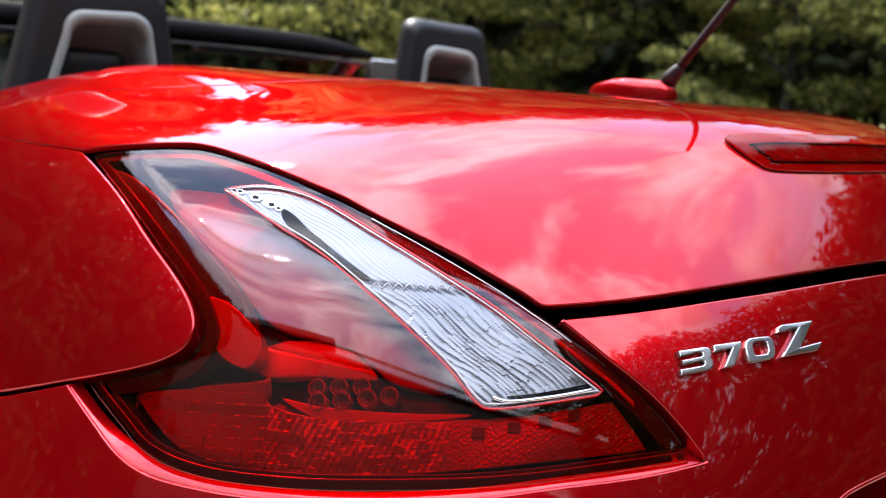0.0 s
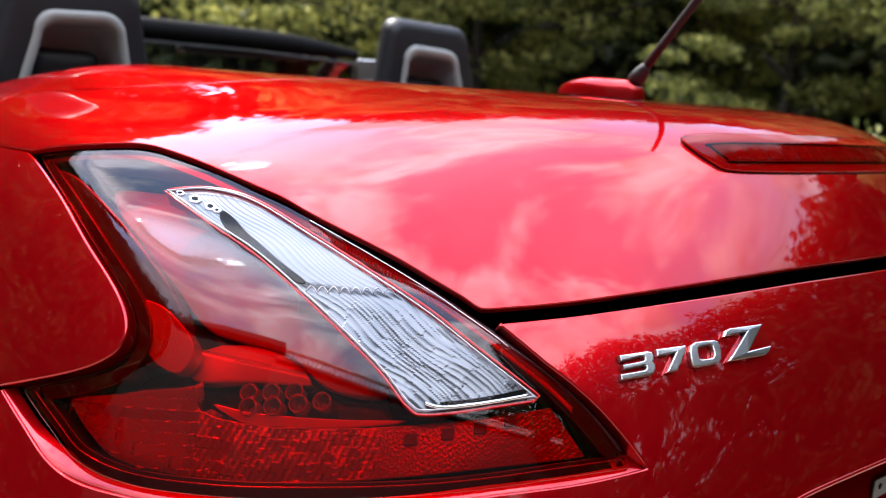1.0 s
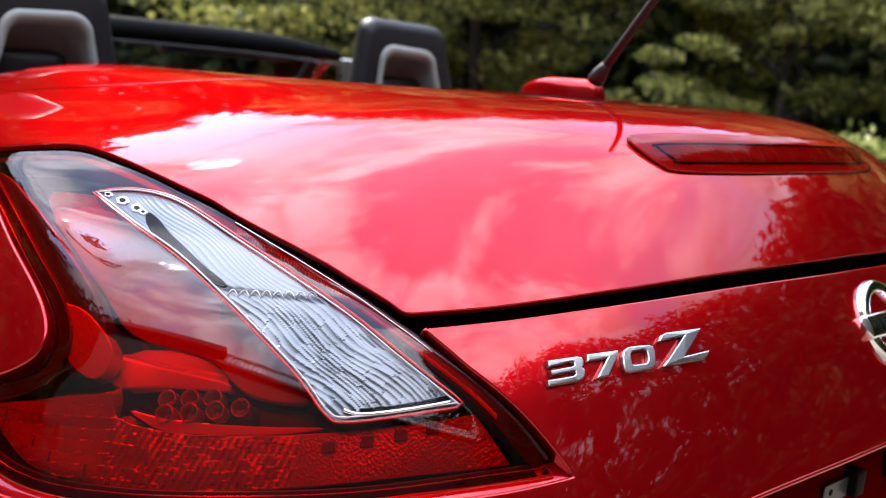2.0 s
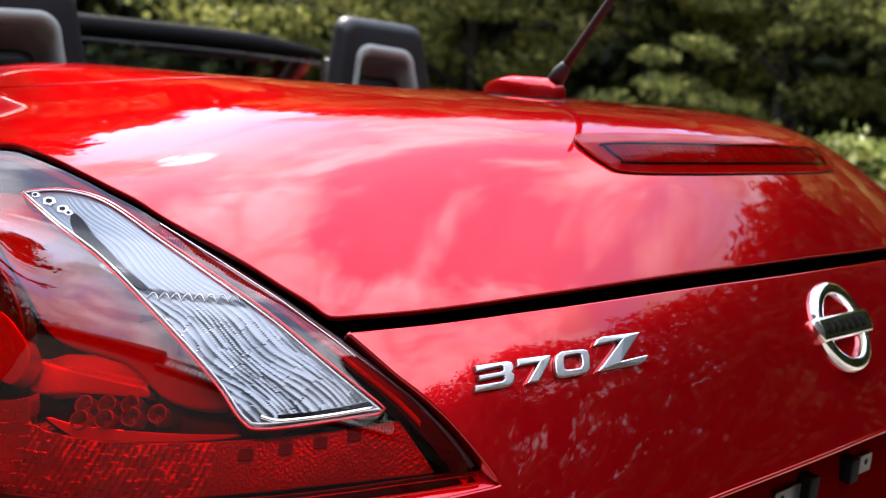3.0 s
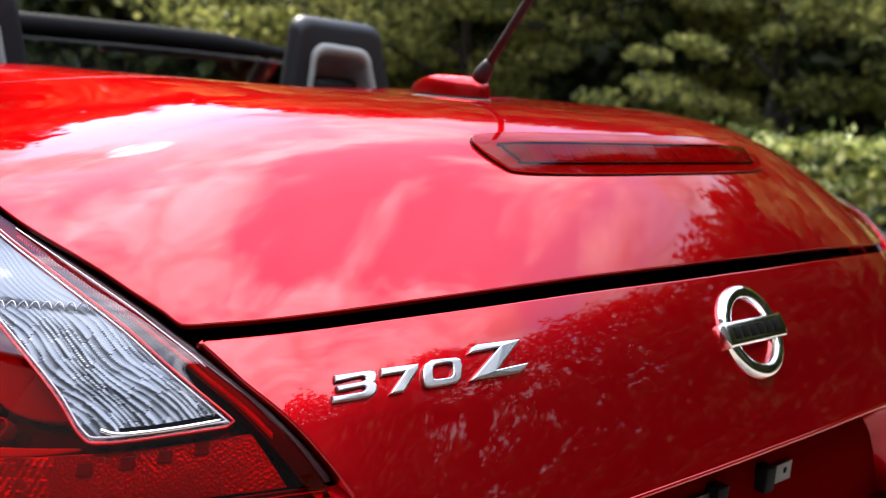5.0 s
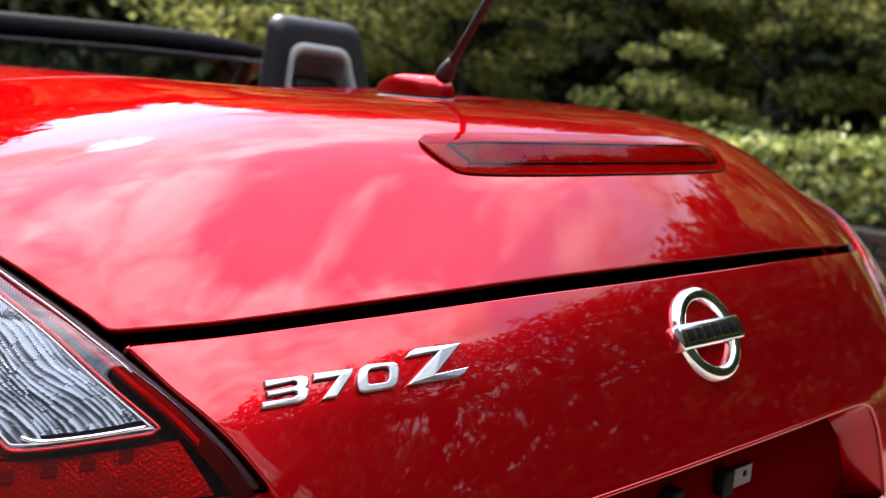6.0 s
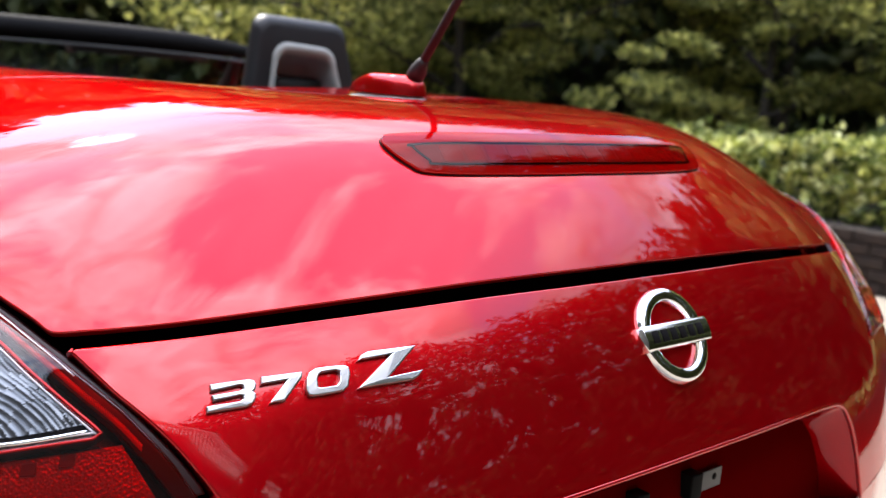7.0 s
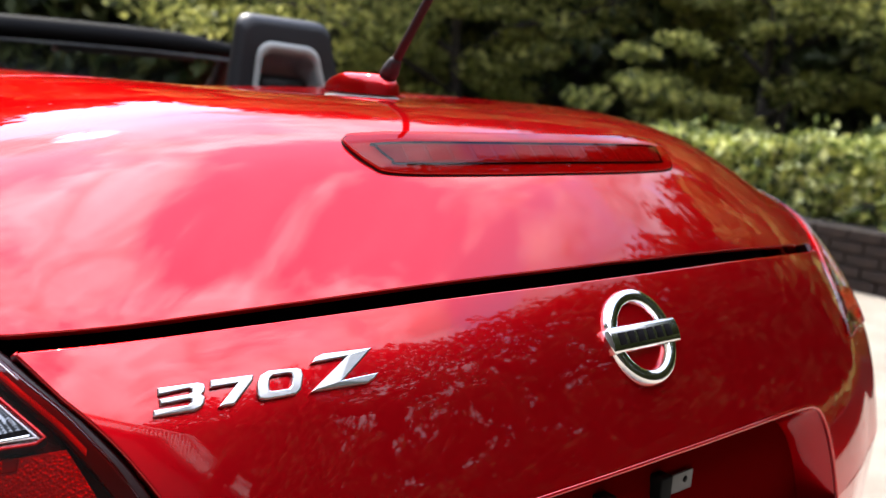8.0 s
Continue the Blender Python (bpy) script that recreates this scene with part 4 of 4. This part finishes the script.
part("foot", teardrop(0.031, 1.060, 1.086, 0.385, 0.535), PAINT, aerial)
part("gasket", teardrop(0.033, 1.048, 1.0625, 0.381, 0.539, 1.0), GREY_TRIM, aerial)
A, D = Vector((0, 0.396, 1.088)), Vector((0, -0.072, 0.092)).normalized()
part("collar", tube(bmesh.new(), [A - D * 0.006, A + D * 0.006, A + D * 0.018, A + D * 0.024], [0.0115, 0.011, 0.0078, 0.005], 16), RUBBER, aerial)
part("mast", tube(bmesh.new(), [A + D * 0.02, A + D * 0.06, A + D * 0.2, A + D * 0.34, A + D * 0.345], [0.0058, 0.0056, 0.0050, 0.0044, 0.002], 12), MAST, aerial)

# ---- seats ----
def arch(in_top, in_foot, out_top, out_foot, z0, z1, r):
    """An outline open at the bottom, narrowing upwards, with round upper corners."""
    mid = (z0 + z1) / 2
    pts = [(in_foot, z0), ((in_top + in_foot) / 2, mid)]
    for k in range(9):
        a = math.pi - k * math.pi / 16
        pts.append((in_top + r + r * math.cos(a), z1 - r + r * math.sin(a)))
    for k in range(9):
        a = math.pi / 2 - k * math.pi / 16
        pts.append((out_top - r + r * math.cos(a), z1 - 0.004 - r + r * math.sin(a)))
    return pts + [((out_top + out_foot) / 2, mid), (out_foot, z0)]


def rim_strip(bm, loops):
    """Skins between loops of equal length, open at the bottom."""
    vs = [[bm.verts.new(p) for p in l] for l in loops]
    for a, b in zip(vs, vs[1:]):
        for k in range(len(a) - 1):
            bm.faces.new((a[k], a[k + 1], b[k + 1], b[k]))


def seat(sign, y0):
    root = new("seat")
    root.parent = car
    tagged(root, "black leather seat with a grey hoop in its headrest")
    out = arch(0.286, 0.235, 0.528, 0.612, 0.80, 1.200, 0.036)
    hole = arch(0.326, 0.290, 0.482, 0.560, 0.80, 1.130, 0.038)

    def at(pts, dy, d=0.0, shift=0.0):
        cx, cz = 0.40, 0.97
        return [(sign * (x + (cx - x) * d + shift * (x < cx)), y0 + dy + 0.05 * (z - 1.05), z + (cz - z) * d * (z > 0.9)) for x, z in pts]
    bm = bmesh.new()
    rim_strip(bm, [at(hole, 0), at(out, 0, 0.12), at(out, 0.003, 0.06), at(out, 0.014, 0.02), at(out, 0.035), at(out, 0.075, 0.0, 0.02), at(out, 0.095, 0.04, 0.03), at(out, 0.105, 0.14, 0.03), at(hole, 0.105)])
    part("headrest", bm, LEATHER, root)
    bm = bmesh.new()
    rim_strip(bm, [at(hole, 0.004, -0.07), at(hole, -0.006, -0.06), at(hole, -0.009, 0.0), at(hole, -0.007, 0.06), at(hole, 0.004, 0.095), at(hole, 0.02, 0.10)])
    part("hoop_trim", bm, GREY_TRIM, root, "satin grey hoop trim")
    bm = bmesh.new()
    rim_strip(bm, [at(hole, 0.004, 0.09), at(hole, 0.03, 0.12), at(hole, 0.07, 0.16), at(hole, 0.085, 0.24), at(hole, 0.09, 0.55)])
    part("hoop_lining", bm, LINING, root, "glossy grey lining that mirrors the red deck")
    for name, lo, hi, soft in (("pad", (0.352, 0.035, 0.85), (0.485, 0.10, 1.066), 0.03), ("backrest", (0.15, 0.0, 0.30), (0.66, 0.18, 0.96), 0.06), ("cushion", (0.15, 0.09, 0.26), (0.66, 0.62, 0.46), 0.06)):
        bm = box(bmesh.new(), (lo[0], lo[1] + y0, lo[2]), (hi[0], hi[1] + y0, hi[2]), soft, 4)
        for v in bm.verts:
            v.co.x *= sign
        bmesh.ops.recalc_face_normals(bm, faces=bm.faces)
        part(name, bm, LEATHER, root)


seat(-1, 1.365)
seat(1, 1.325)

# ---- windscreen ----
screen = new("windscreen")
screen.parent = car
tagged(screen, "windscreen in a black header rail and pillars")


def rail_line(y, z, half, drop, steps=24):
    return [(half * math.sin(t * math.pi / 2), y - 0.10 * math.sin(t * math.pi / 2) ** 2, z - drop * abs(math.sin(t * math.pi / 2)) ** 3) for t in [-1 + 2 * k / steps for k in range(steps + 1)]]


bm = bmesh.new()
sect = [(-0.035, 0.006), (-0.02, 0.030), (0.01, 0.034), (0.05, 0.022), (0.06, -0.004), (0.03, -0.022), (-0.02, -0.026), (-0.036, -0.014)]
line = rail_line(2.12, 1.138, 0.665, 0.020)
thin = [1 - 0.55 * max(0, (abs(x) - 0.45) / 0.215) ** 1.5 for x, y, z in line]
loops = [[bm.verts.new((x, y + a * k, z + b * k)) for a, b in sect] for (x, y, z), k in zip(line, thin)]
for a, b in zip(loops, loops[1:]):
    for k in range(len(sect)):
        bm.faces.new((a[k], b[k], b[(k + 1) % len(sect)], a[(k + 1) % len(sect)]))
part("header_rail", bm, BLACK, screen)
part("rail_lip", tube(bmesh.new(), [(x, y - 0.03, z - 0.032) for x, y, z in rail_line(2.12, 1.138, 0.65, 0.016)], 0.004, 8), DARK_TRIM, screen)
for sx in (-0.30, 0.34):
    part("sun_visor", box(bmesh.new(), (sx - 0.20, 2.10, 1.086), (sx + 0.20, 2.17, 1.104), 0.006), LEATHER, screen)
bm = bmesh.new()
top, low = rail_line(2.14, 1.115, 0.655, 0.02), rail_line(2.78, 0.80, 0.76, 0.03)
loops = [[bm.verts.new([p[c] + (q[c] - p[c]) * f for c in range(3)]) for p, q in zip(top, low)] for f in (0, 0.25, 0.5, 0.75, 1)]
for a, b in zip(loops, loops[1:]):
    for k in range(len(a) - 1):
        bm.faces.new((a[k], a[k + 1], b[k + 1], b[k]))
g = part("glass", bm, GLASS, screen)
g.visible_shadow = False
for sx in (-1, 1):
    part("pillar", tube(bmesh.new(), [(sx * 0.648, 2.11, 1.122), (sx * 0.70, 2.28, 1.02), (sx * 0.76, 2.70, 0.80)], [0.012, 0.026, 0.036], 10), BLACK, screen)

# ---- rest of the body ----
bm = bmesh.new()
us = np.linspace(-5.98, 5.98, 81)
P0, _ = skin(us, us * 0 + 0.05, -0.0008)
loops = []
for z, k in ((None, 1.0), (0.50, 1.0), (0.36, 0.985), (0.24, 0.95)):
    loops.append([bm.verts.new((p[0] * k, (p[1] - 0.9) * (1 if z is None else 1 - 0.06 * (0.58 - z)) + 0.9, p[2] if z is None else z)) for p in P0])
for a, b in zip(loops, loops[1:]):
    for k in range(80):
        bm.faces.new((a[k], b[k], b[k + 1], a[k + 1]))
part("lower_bumper", bm, PAINT, car)
for sx in (-1, 1):
    bm = box(bmesh.new(), (min(sx * 0.70, sx * 0.885), 1.60, 0.24), (max(sx * 0.70, sx * 0.885), 2.75, 0.90), 0.05, 4)
    part("door", bm, PAINT, car)
    vs = np.linspace(0.02, 10.95, 48)
    P0, _ = skin(vs * 0 - 5.98 * sx, vs, -0.003)
    bm = bmesh.new()
    rows = []
    for k in range(13):
        f = k / 12
        q = float(ease(np.array(f), 0, 0.75))
        rows.append([bm.verts.new((sx * (abs(p[0]) + (max(abs(p[0]), 0.665) - abs(p[0])) * q), p[1] - 0.006 + (1.62 - p[1]) * f, p[2] + (min(p[2], 0.955) - p[2]) * q)) for p in P0])
    for a, b in zip(rows, rows[1:]):
        for k in range(len(a) - 1):
            bm.faces.new((a[k], a[k + 1], b[k + 1], b[k]) if sx > 0 else (b[k], b[k + 1], a[k + 1], a[k]))
    part("quarter_panel", bm, PAINT, car, "red painted panel between rear wing and door")
bm = box(bmesh.new(), (-0.88, 2.62, 0.24), (0.88, 3.85, 0.82), 0.12, 5)
part("bonnet", bm, PAINT, car)
bm = box(bmesh.new(), (-0.72, 0.95, 0.22), (0.72, 2.70, 0.27), 0.01)
part("cabin_floor", bm, INTERIOR, car)
bm = box(bmesh.new(), (-0.68, 1.10, 0.25), (0.68, 1.24, 0.95), 0.03, 3)
part("rear_bulkhead", bm, INTERIOR, car)
bm = box(bmesh.new(), (-0.70, 2.45, 0.40), (0.70, 2.80, 0.83), 0.06, 3)
part("dashboard", bm, INTERIOR, car)
for sx in (-1, 1):
    for y in (0.72, 3.27):
        wheel = new("wheel")
        wheel.parent = car
        part("tyre", tube(bmesh.new(), [(sx * 0.66, y, 0.325), (sx * 0.68, y, 0.325), (sx * 0.86, y, 0.325), (sx * 0.885, y, 0.325)], [0.29, 0.325, 0.325, 0.29], 40), RUBBER, wheel)
        part("rim", tube(bmesh.new(), [(sx * 0.84, y, 0.325), (sx * 0.893, y, 0.325), (sx * 0.894, y, 0.325)], [0.22, 0.235, 0.2], 30), SATIN, wheel)
for sx in (-1, 1):
    mirror = new("door_mirror")
    mirror.parent = car
    bm = box(bmesh.new(), (-0.10, -0.035, -0.062), (0.10, 0.075, 0.062), 0.035, 5)
    bm.transform(pose(sx * 0.93, 2.23, 1.05, -6, 0, sx * -28))
    part("shell", bm, BLACK, mirror)
    bm = box(bmesh.new(), (-0.097, -0.041, -0.058), (0.097, -0.034, 0.058), 0.0028, 2)
    bm.transform(pose(sx * 0.93, 2.23, 1.05, -6, 0, sx * -28))
    part("glass", bm, MIRROR_GLASS, mirror, "silvered mirror glass")
    part("arm", tube(bmesh.new(), [(sx * 0.78, 2.36, 0.80), (sx * 0.84, 2.31, 0.93), (sx * 0.90, 2.26, 1.01)], [0.03, 0.026, 0.022], 10), BLACK, mirror)
# ---- ground, hedge and woods ----
def sheet(name, x0, x1, y0, y1, z, mat, nx=2, ny=2):
    bm = bmesh.new()
    vs = [[bm.verts.new((x0 + (x1 - x0) * i / nx, y0 + (y1 - y0) * j / ny, z)) for i in range(nx + 1)] for j in range(ny + 1)]
    for j in range(ny):
        for i in range(nx):
            bm.faces.new((vs[j][i], vs[j][i + 1], vs[j + 1][i + 1], vs[j + 1][i]))
    ob = part(name, bm, mat)
    return tagged(ob, kind="structure")


tagged(sheet("ground", -400, 400, -400, 400, -0.004, SOIL_AND_SHADE), "dark earth under the trees", "ground")
tagged(sheet("pavement", -9, 4.72, -16, 30, 0.0, CONCRETE), "pale concrete drive the car stands on", "pavement")


def leaf_cloud(name, mat, centres, size, parent, seed, flat=0.5):
    """Many small bent leaves at centres."""
    rng = np.random.default_rng(seed)
    n = len(centres)
    C = np.asarray(centres)
    a = rng.normal(size=(n, 3))
    a /= np.linalg.norm(a, axis=1, keepdims=True)
    b = rng.normal(size=(n, 3))
    b[:, 2] += flat
    b -= a * (a * b).sum(1, keepdims=True)
    b /= np.linalg.norm(b, axis=1, keepdims=True)
    c = np.cross(a, b)
    s = size * rng.uniform(0.6, 1.35, (n, 1))
    root, tip = C - a * s * 0.55, C + a * s * 0.6 - c * s * 0.12
    l, r = C + b * s * 0.34 + c * s * 0.08, C - b * s * 0.34 + c * s * 0.08
    V = np.stack([root, l, tip, r], 1).reshape(-1, 3)
    F = [(4 * i, 4 * i + 1, 4 * i + 2, 4 * i + 3) for i in range(n)]
    me = bpy.data.meshes.new(name)
    me.from_pydata(V.tolist(), [], F)
    me.materials.append(mat)
    ob = new(name, me)
    ob.parent = parent
    return ob


def tree(x, y, height, spread, seed, mat, leaves, size, low=0.15, label="leafy broad tree in full leaf"):
    rng = random.Random(seed)
    root = tagged(new("tree"), label, "tree", "trees round the drive")
    root.location = (x, y, 0)
    bm = bmesh.new()
    lean = rng.uniform(-0.06, 0.06), rng.uniform(-0.06, 0.06)
    trunk = [(lean[0] * height * k + 0.06 * math.sin(3 * k + seed), lean[1] * height * k, height * 0.9 * k) for k in (-0.02, 0.08, 0.2, 0.4, 0.6, 0.8, 1.0)]
    tube(bm, trunk, [height * r for r in (0.014, 0.010, 0.008, 0.007, 0.006, 0.004, 0.002)], 9)
    ends = []
    for k in range(16):
        h = low + (0.92 - low) * (k + rng.random()) / 16
        a = k * 2.4 + rng.random()
        reach = spread * (0.55 + 0.5 * rng.random()) * (1.0 if h < 0.55 else 1.25 - 0.75 * h)
        p0 = Vector((lean[0] * height * h, lean[1] * height * h, height * 0.9 * h))
        d = Vector((math.cos(a), math.sin(a), 0.25 + 0.35 * rng.random()))
        pts = [p0 + d * reach * f + Vector((0, 0, -0.08 * reach * f * f)) + Vector([rng.uniform(-0.06, 0.06) * reach for _ in range(3)]) * (f > 0) for f in (0, 0.3, 0.65, 1.0)]
        tube(bm, pts, [height * 0.007 * (1 - h * 0.5), height * 0.005, height * 0.003, height * 0.0012], 6)
        for f in (0.18, 0.3, 0.42, 0.55, 0.67, 0.78, 0.88, 0.97, 1.06):
            for _ in range(2):
                side = Vector([rng.uniform(-1, 1) * reach * (0.08 + 0.14 * f) for _ in range(3)])
                ends.append((p0 + d * reach * f + side, reach * (0.06 + 0.09 * rng.random())))
    part("trunk", bm, BARK, root)
    r2 = np.random.default_rng(seed)
    E = np.array([tuple(e[0]) for e in ends])
    R = np.array([e[1] for e in ends])
    k = r2.integers(0, len(E), leaves)
    offs = r2.normal(size=(leaves, 3))
    offs /= np.linalg.norm(offs, axis=1, keepdims=True)
    offs *= (r2.random((leaves, 1)) ** 0.4) * R[k][:, None] * np.array([1.5, 1.5, 0.6])
    leaf_cloud("crown", mat, E[k] + offs, size, root, seed)
    return root


# trees without LEAF take its darker copies, with shade in the leaf colour
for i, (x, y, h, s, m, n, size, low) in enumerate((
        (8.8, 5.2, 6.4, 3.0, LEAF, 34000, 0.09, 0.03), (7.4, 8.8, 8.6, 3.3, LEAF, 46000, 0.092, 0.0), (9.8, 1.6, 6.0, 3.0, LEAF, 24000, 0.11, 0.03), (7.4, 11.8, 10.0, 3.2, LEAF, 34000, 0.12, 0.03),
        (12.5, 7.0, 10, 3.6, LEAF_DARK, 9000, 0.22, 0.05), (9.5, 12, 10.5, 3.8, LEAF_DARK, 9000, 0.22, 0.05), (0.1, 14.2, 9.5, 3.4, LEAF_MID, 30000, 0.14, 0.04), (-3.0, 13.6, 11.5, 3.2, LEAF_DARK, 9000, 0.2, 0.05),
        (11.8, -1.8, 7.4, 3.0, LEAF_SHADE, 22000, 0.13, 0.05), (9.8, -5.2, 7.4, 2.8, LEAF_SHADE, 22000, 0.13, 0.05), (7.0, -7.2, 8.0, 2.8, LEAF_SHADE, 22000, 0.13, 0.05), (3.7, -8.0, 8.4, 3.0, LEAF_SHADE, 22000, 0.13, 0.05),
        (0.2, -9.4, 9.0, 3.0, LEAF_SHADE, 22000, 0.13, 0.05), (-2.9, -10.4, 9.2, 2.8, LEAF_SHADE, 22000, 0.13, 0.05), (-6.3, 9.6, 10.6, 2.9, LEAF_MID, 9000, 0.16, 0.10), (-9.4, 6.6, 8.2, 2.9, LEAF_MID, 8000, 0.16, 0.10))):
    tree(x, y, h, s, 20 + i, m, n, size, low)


def woods():
    """The dense far wood that closes the clearing: leaves in front of a dark band that stands for its shaded depth."""
    root = tagged(new("woodland"), "dense dark green wood that closes the clearing", "woods", kind="stuff")
    rng = np.random.default_rng(11)
    n = 150000

    def top(a):
        """Height of the tree tops by bearing: clumps of crowns, lower ahead and at the right."""
        crown = np.interp(np.degrees(a) % 360, (0, 10, 14.5, 17, 20.5, 23, 26, 31, 38, 52, 66, 82, 98, 112, 122, 135, 150, 165, 190, 225, 300, 330, 350, 360),
                          (13.5, 11.8, 10.2, 9.2, 9.4, 11.0, 13.5, 17.5, 19.0, 17.0, 12.0, 9.8, 13.4, 14.6, 16.0, 20.5, 24.5, 26.5, 25.0, 19, 16.0, 15.0, 14.2, 13.5))
        return crown + 0.5 * np.sin(17 * a + 2) + 0.45 * np.sin(31 * a) + 0.3 * np.sin(53 * a + 1)

    a = rng.uniform(0, math.tau, n)
    h = rng.random(n) ** 0.8
    r = 19 + 2.0 * rng.random(n) + 0.9 * np.sin(11 * a) + 1.6 * h
    z = h * (top(a) + rng.normal(size=n) * 0.5) + 0.1
    # thinner crowns behind, with gaps that let the sky through
    deg = np.degrees(a)
    thin = np.sin(0.9 * deg + 1.7 * z) + np.sin(0.53 * deg - 1.1 * z + 1) + 0.8 * np.sin(2.3 * deg + 0.7 * z + 2) + 0.4 * rng.normal(size=n)
    keep = ~((deg > 130) & (deg < 160) & (thin > 0.9) & (z > 11.5) & (z < 16.5))
    a, r, z = a[keep], r[keep], z[keep]
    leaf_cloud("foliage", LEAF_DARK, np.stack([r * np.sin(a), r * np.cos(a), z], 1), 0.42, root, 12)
    # added dark band behind the leaves, coloured as the wood's shaded depth
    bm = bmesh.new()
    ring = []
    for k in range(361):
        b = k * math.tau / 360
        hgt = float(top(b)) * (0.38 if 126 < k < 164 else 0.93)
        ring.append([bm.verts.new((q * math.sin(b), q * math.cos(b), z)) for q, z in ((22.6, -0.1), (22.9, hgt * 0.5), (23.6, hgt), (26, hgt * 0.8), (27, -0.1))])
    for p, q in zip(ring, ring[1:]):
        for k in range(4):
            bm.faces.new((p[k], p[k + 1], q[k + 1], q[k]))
    part("shade_backing", bm, SOIL_AND_SHADE, root)


woods()


def hedge():
    """A clipped hedge of clumps: lit tips outside, shaded hollows between them."""
    root = tagged(new("hedge"), "clipped green hedge on a low brown brick wall beside the drive", "hedge", kind="stuff")
    rng = np.random.default_rng(5)
    n = 34000
    y = rng.uniform(-3, 13, n)
    t = rng.random(n)
    face = rng.random(n) < 0.52
    clump = np.sin(7.3 * y + 2.0 * np.sin(3.1 * y) + 9 * t) * np.sin(11.0 * y - 7 * t + 1) + 0.6 * np.sin(17 * y + 15 * t)
    depth = rng.random(n) ** 1.6 * 0.24 + 0.055 * (1 - clump)
    wob = 0.05 * np.sin(2.1 * y) + 0.05 * np.sin(5.3 * y + 1) + 0.03 * np.sin(13 * y)
    over = 1.0 * (rng.random(n) < 0.10) * rng.random(n) * 0.12
    # it was cut lower and lower along the drive
    top = np.clip(1.0 - 0.10 * np.clip(y - 1.6, 0, 9), 0.58, 1.0) - 0.34 * ease(-y, -1.4, 0.2)
    x = np.where(face, 4.86 + depth, 4.90 + 1.3 * t)
    z = np.where(face, 0.36 + (top - 0.38) * t, top - depth * 0.7 + over) + wob * 0.6
    leaf_cloud("foliage", LEAF_HEDGE, np.stack([x, y, z], 1), 0.072, root, 6, 1.0)
    # dark filler box within the leaves, coloured as the hedge's shaded inside
    part("core", box(bmesh.new(), (5.12, -3, 0.2), (6.2, 13, 0.50), 0.1), SOIL_AND_SHADE, root)
    return root


hedge()
WALL = tagged(part("garden_wall", box(bmesh.new(), (4.742, -16, -0.1), (5.2, 30, 0.372), 0.01), MORTAR), "low brown brick garden wall under the hedge", "wall", kind="structure")
tagged(part("bank", box(bmesh.new(), (5.2, -16, -0.1), (6.6, 30, 0.36), 0.06), SOIL_AND_SHADE), "dark earth bank behind the garden wall", "bank", kind="structure")


def house():
    """Stands askew to the drive; its long front runs from the drive's end to beside the car."""
    root = tagged(new("house"), "two-storey dark brown house with a white balustrade on its terrace", "house")
    m = pose(-5.9, -0.1, 0, 0, 0, -57.5)

    def block(name, lo, hi, mat, parent=root, bevel=0.02):
        bm = box(bmesh.new(), lo, hi, bevel)
        bm.transform(m)
        return part(name, bm, mat, parent)

    block("wall", (-5.0, -7.0, 0), (0.0, 0.0, 7.1), WALL_PAINT)
    block("roof", (-5.2, -7.2, 7.1), (0.15, 0.18, 7.36), ROOFING)
    wing = block("wing", (0.004, -7.0, 0), (11.6, 0.0, 6.75), WALL_PAINT)
    block("cornice", (0.004, -7.1, 6.75), (11.7, 0.08, 6.88), ROOFING, wing)
    rail = block("rail", (0.16, -0.06, 7.26), (11.66, 0.03, 7.34), WHITE_PAINT, wing, 0.008)
    for k in range(79):
        block("baluster", (0.2 + 0.145 * k, -0.04, 6.87), (0.255 + 0.145 * k, 0.015, 7.265), WHITE_PAINT, rail, 0.005)


house()


def wall_bricks():
    """Running bond on the stretch of garden wall beside the car."""
    bm = box(bmesh.new(), (-0.022, -0.102, -0.031), (0.012, 0.102, 0.031), 0.004, 1)
    first = part("brick", bm, BRICK, WALL, smooth=False)
    me = first.data
    rng = random.Random(3)
    for row in range(5):
        for k in range(44):
            ob = first if row == k == 0 else new("brick", me)
            ob.parent = WALL
            ob.location = (4.742 + rng.uniform(-0.003, 0.003), -2.6 + 0.215 * k + (0.107 if row % 2 else 0), 0.036 + 0.0745 * row)


wall_bricks()
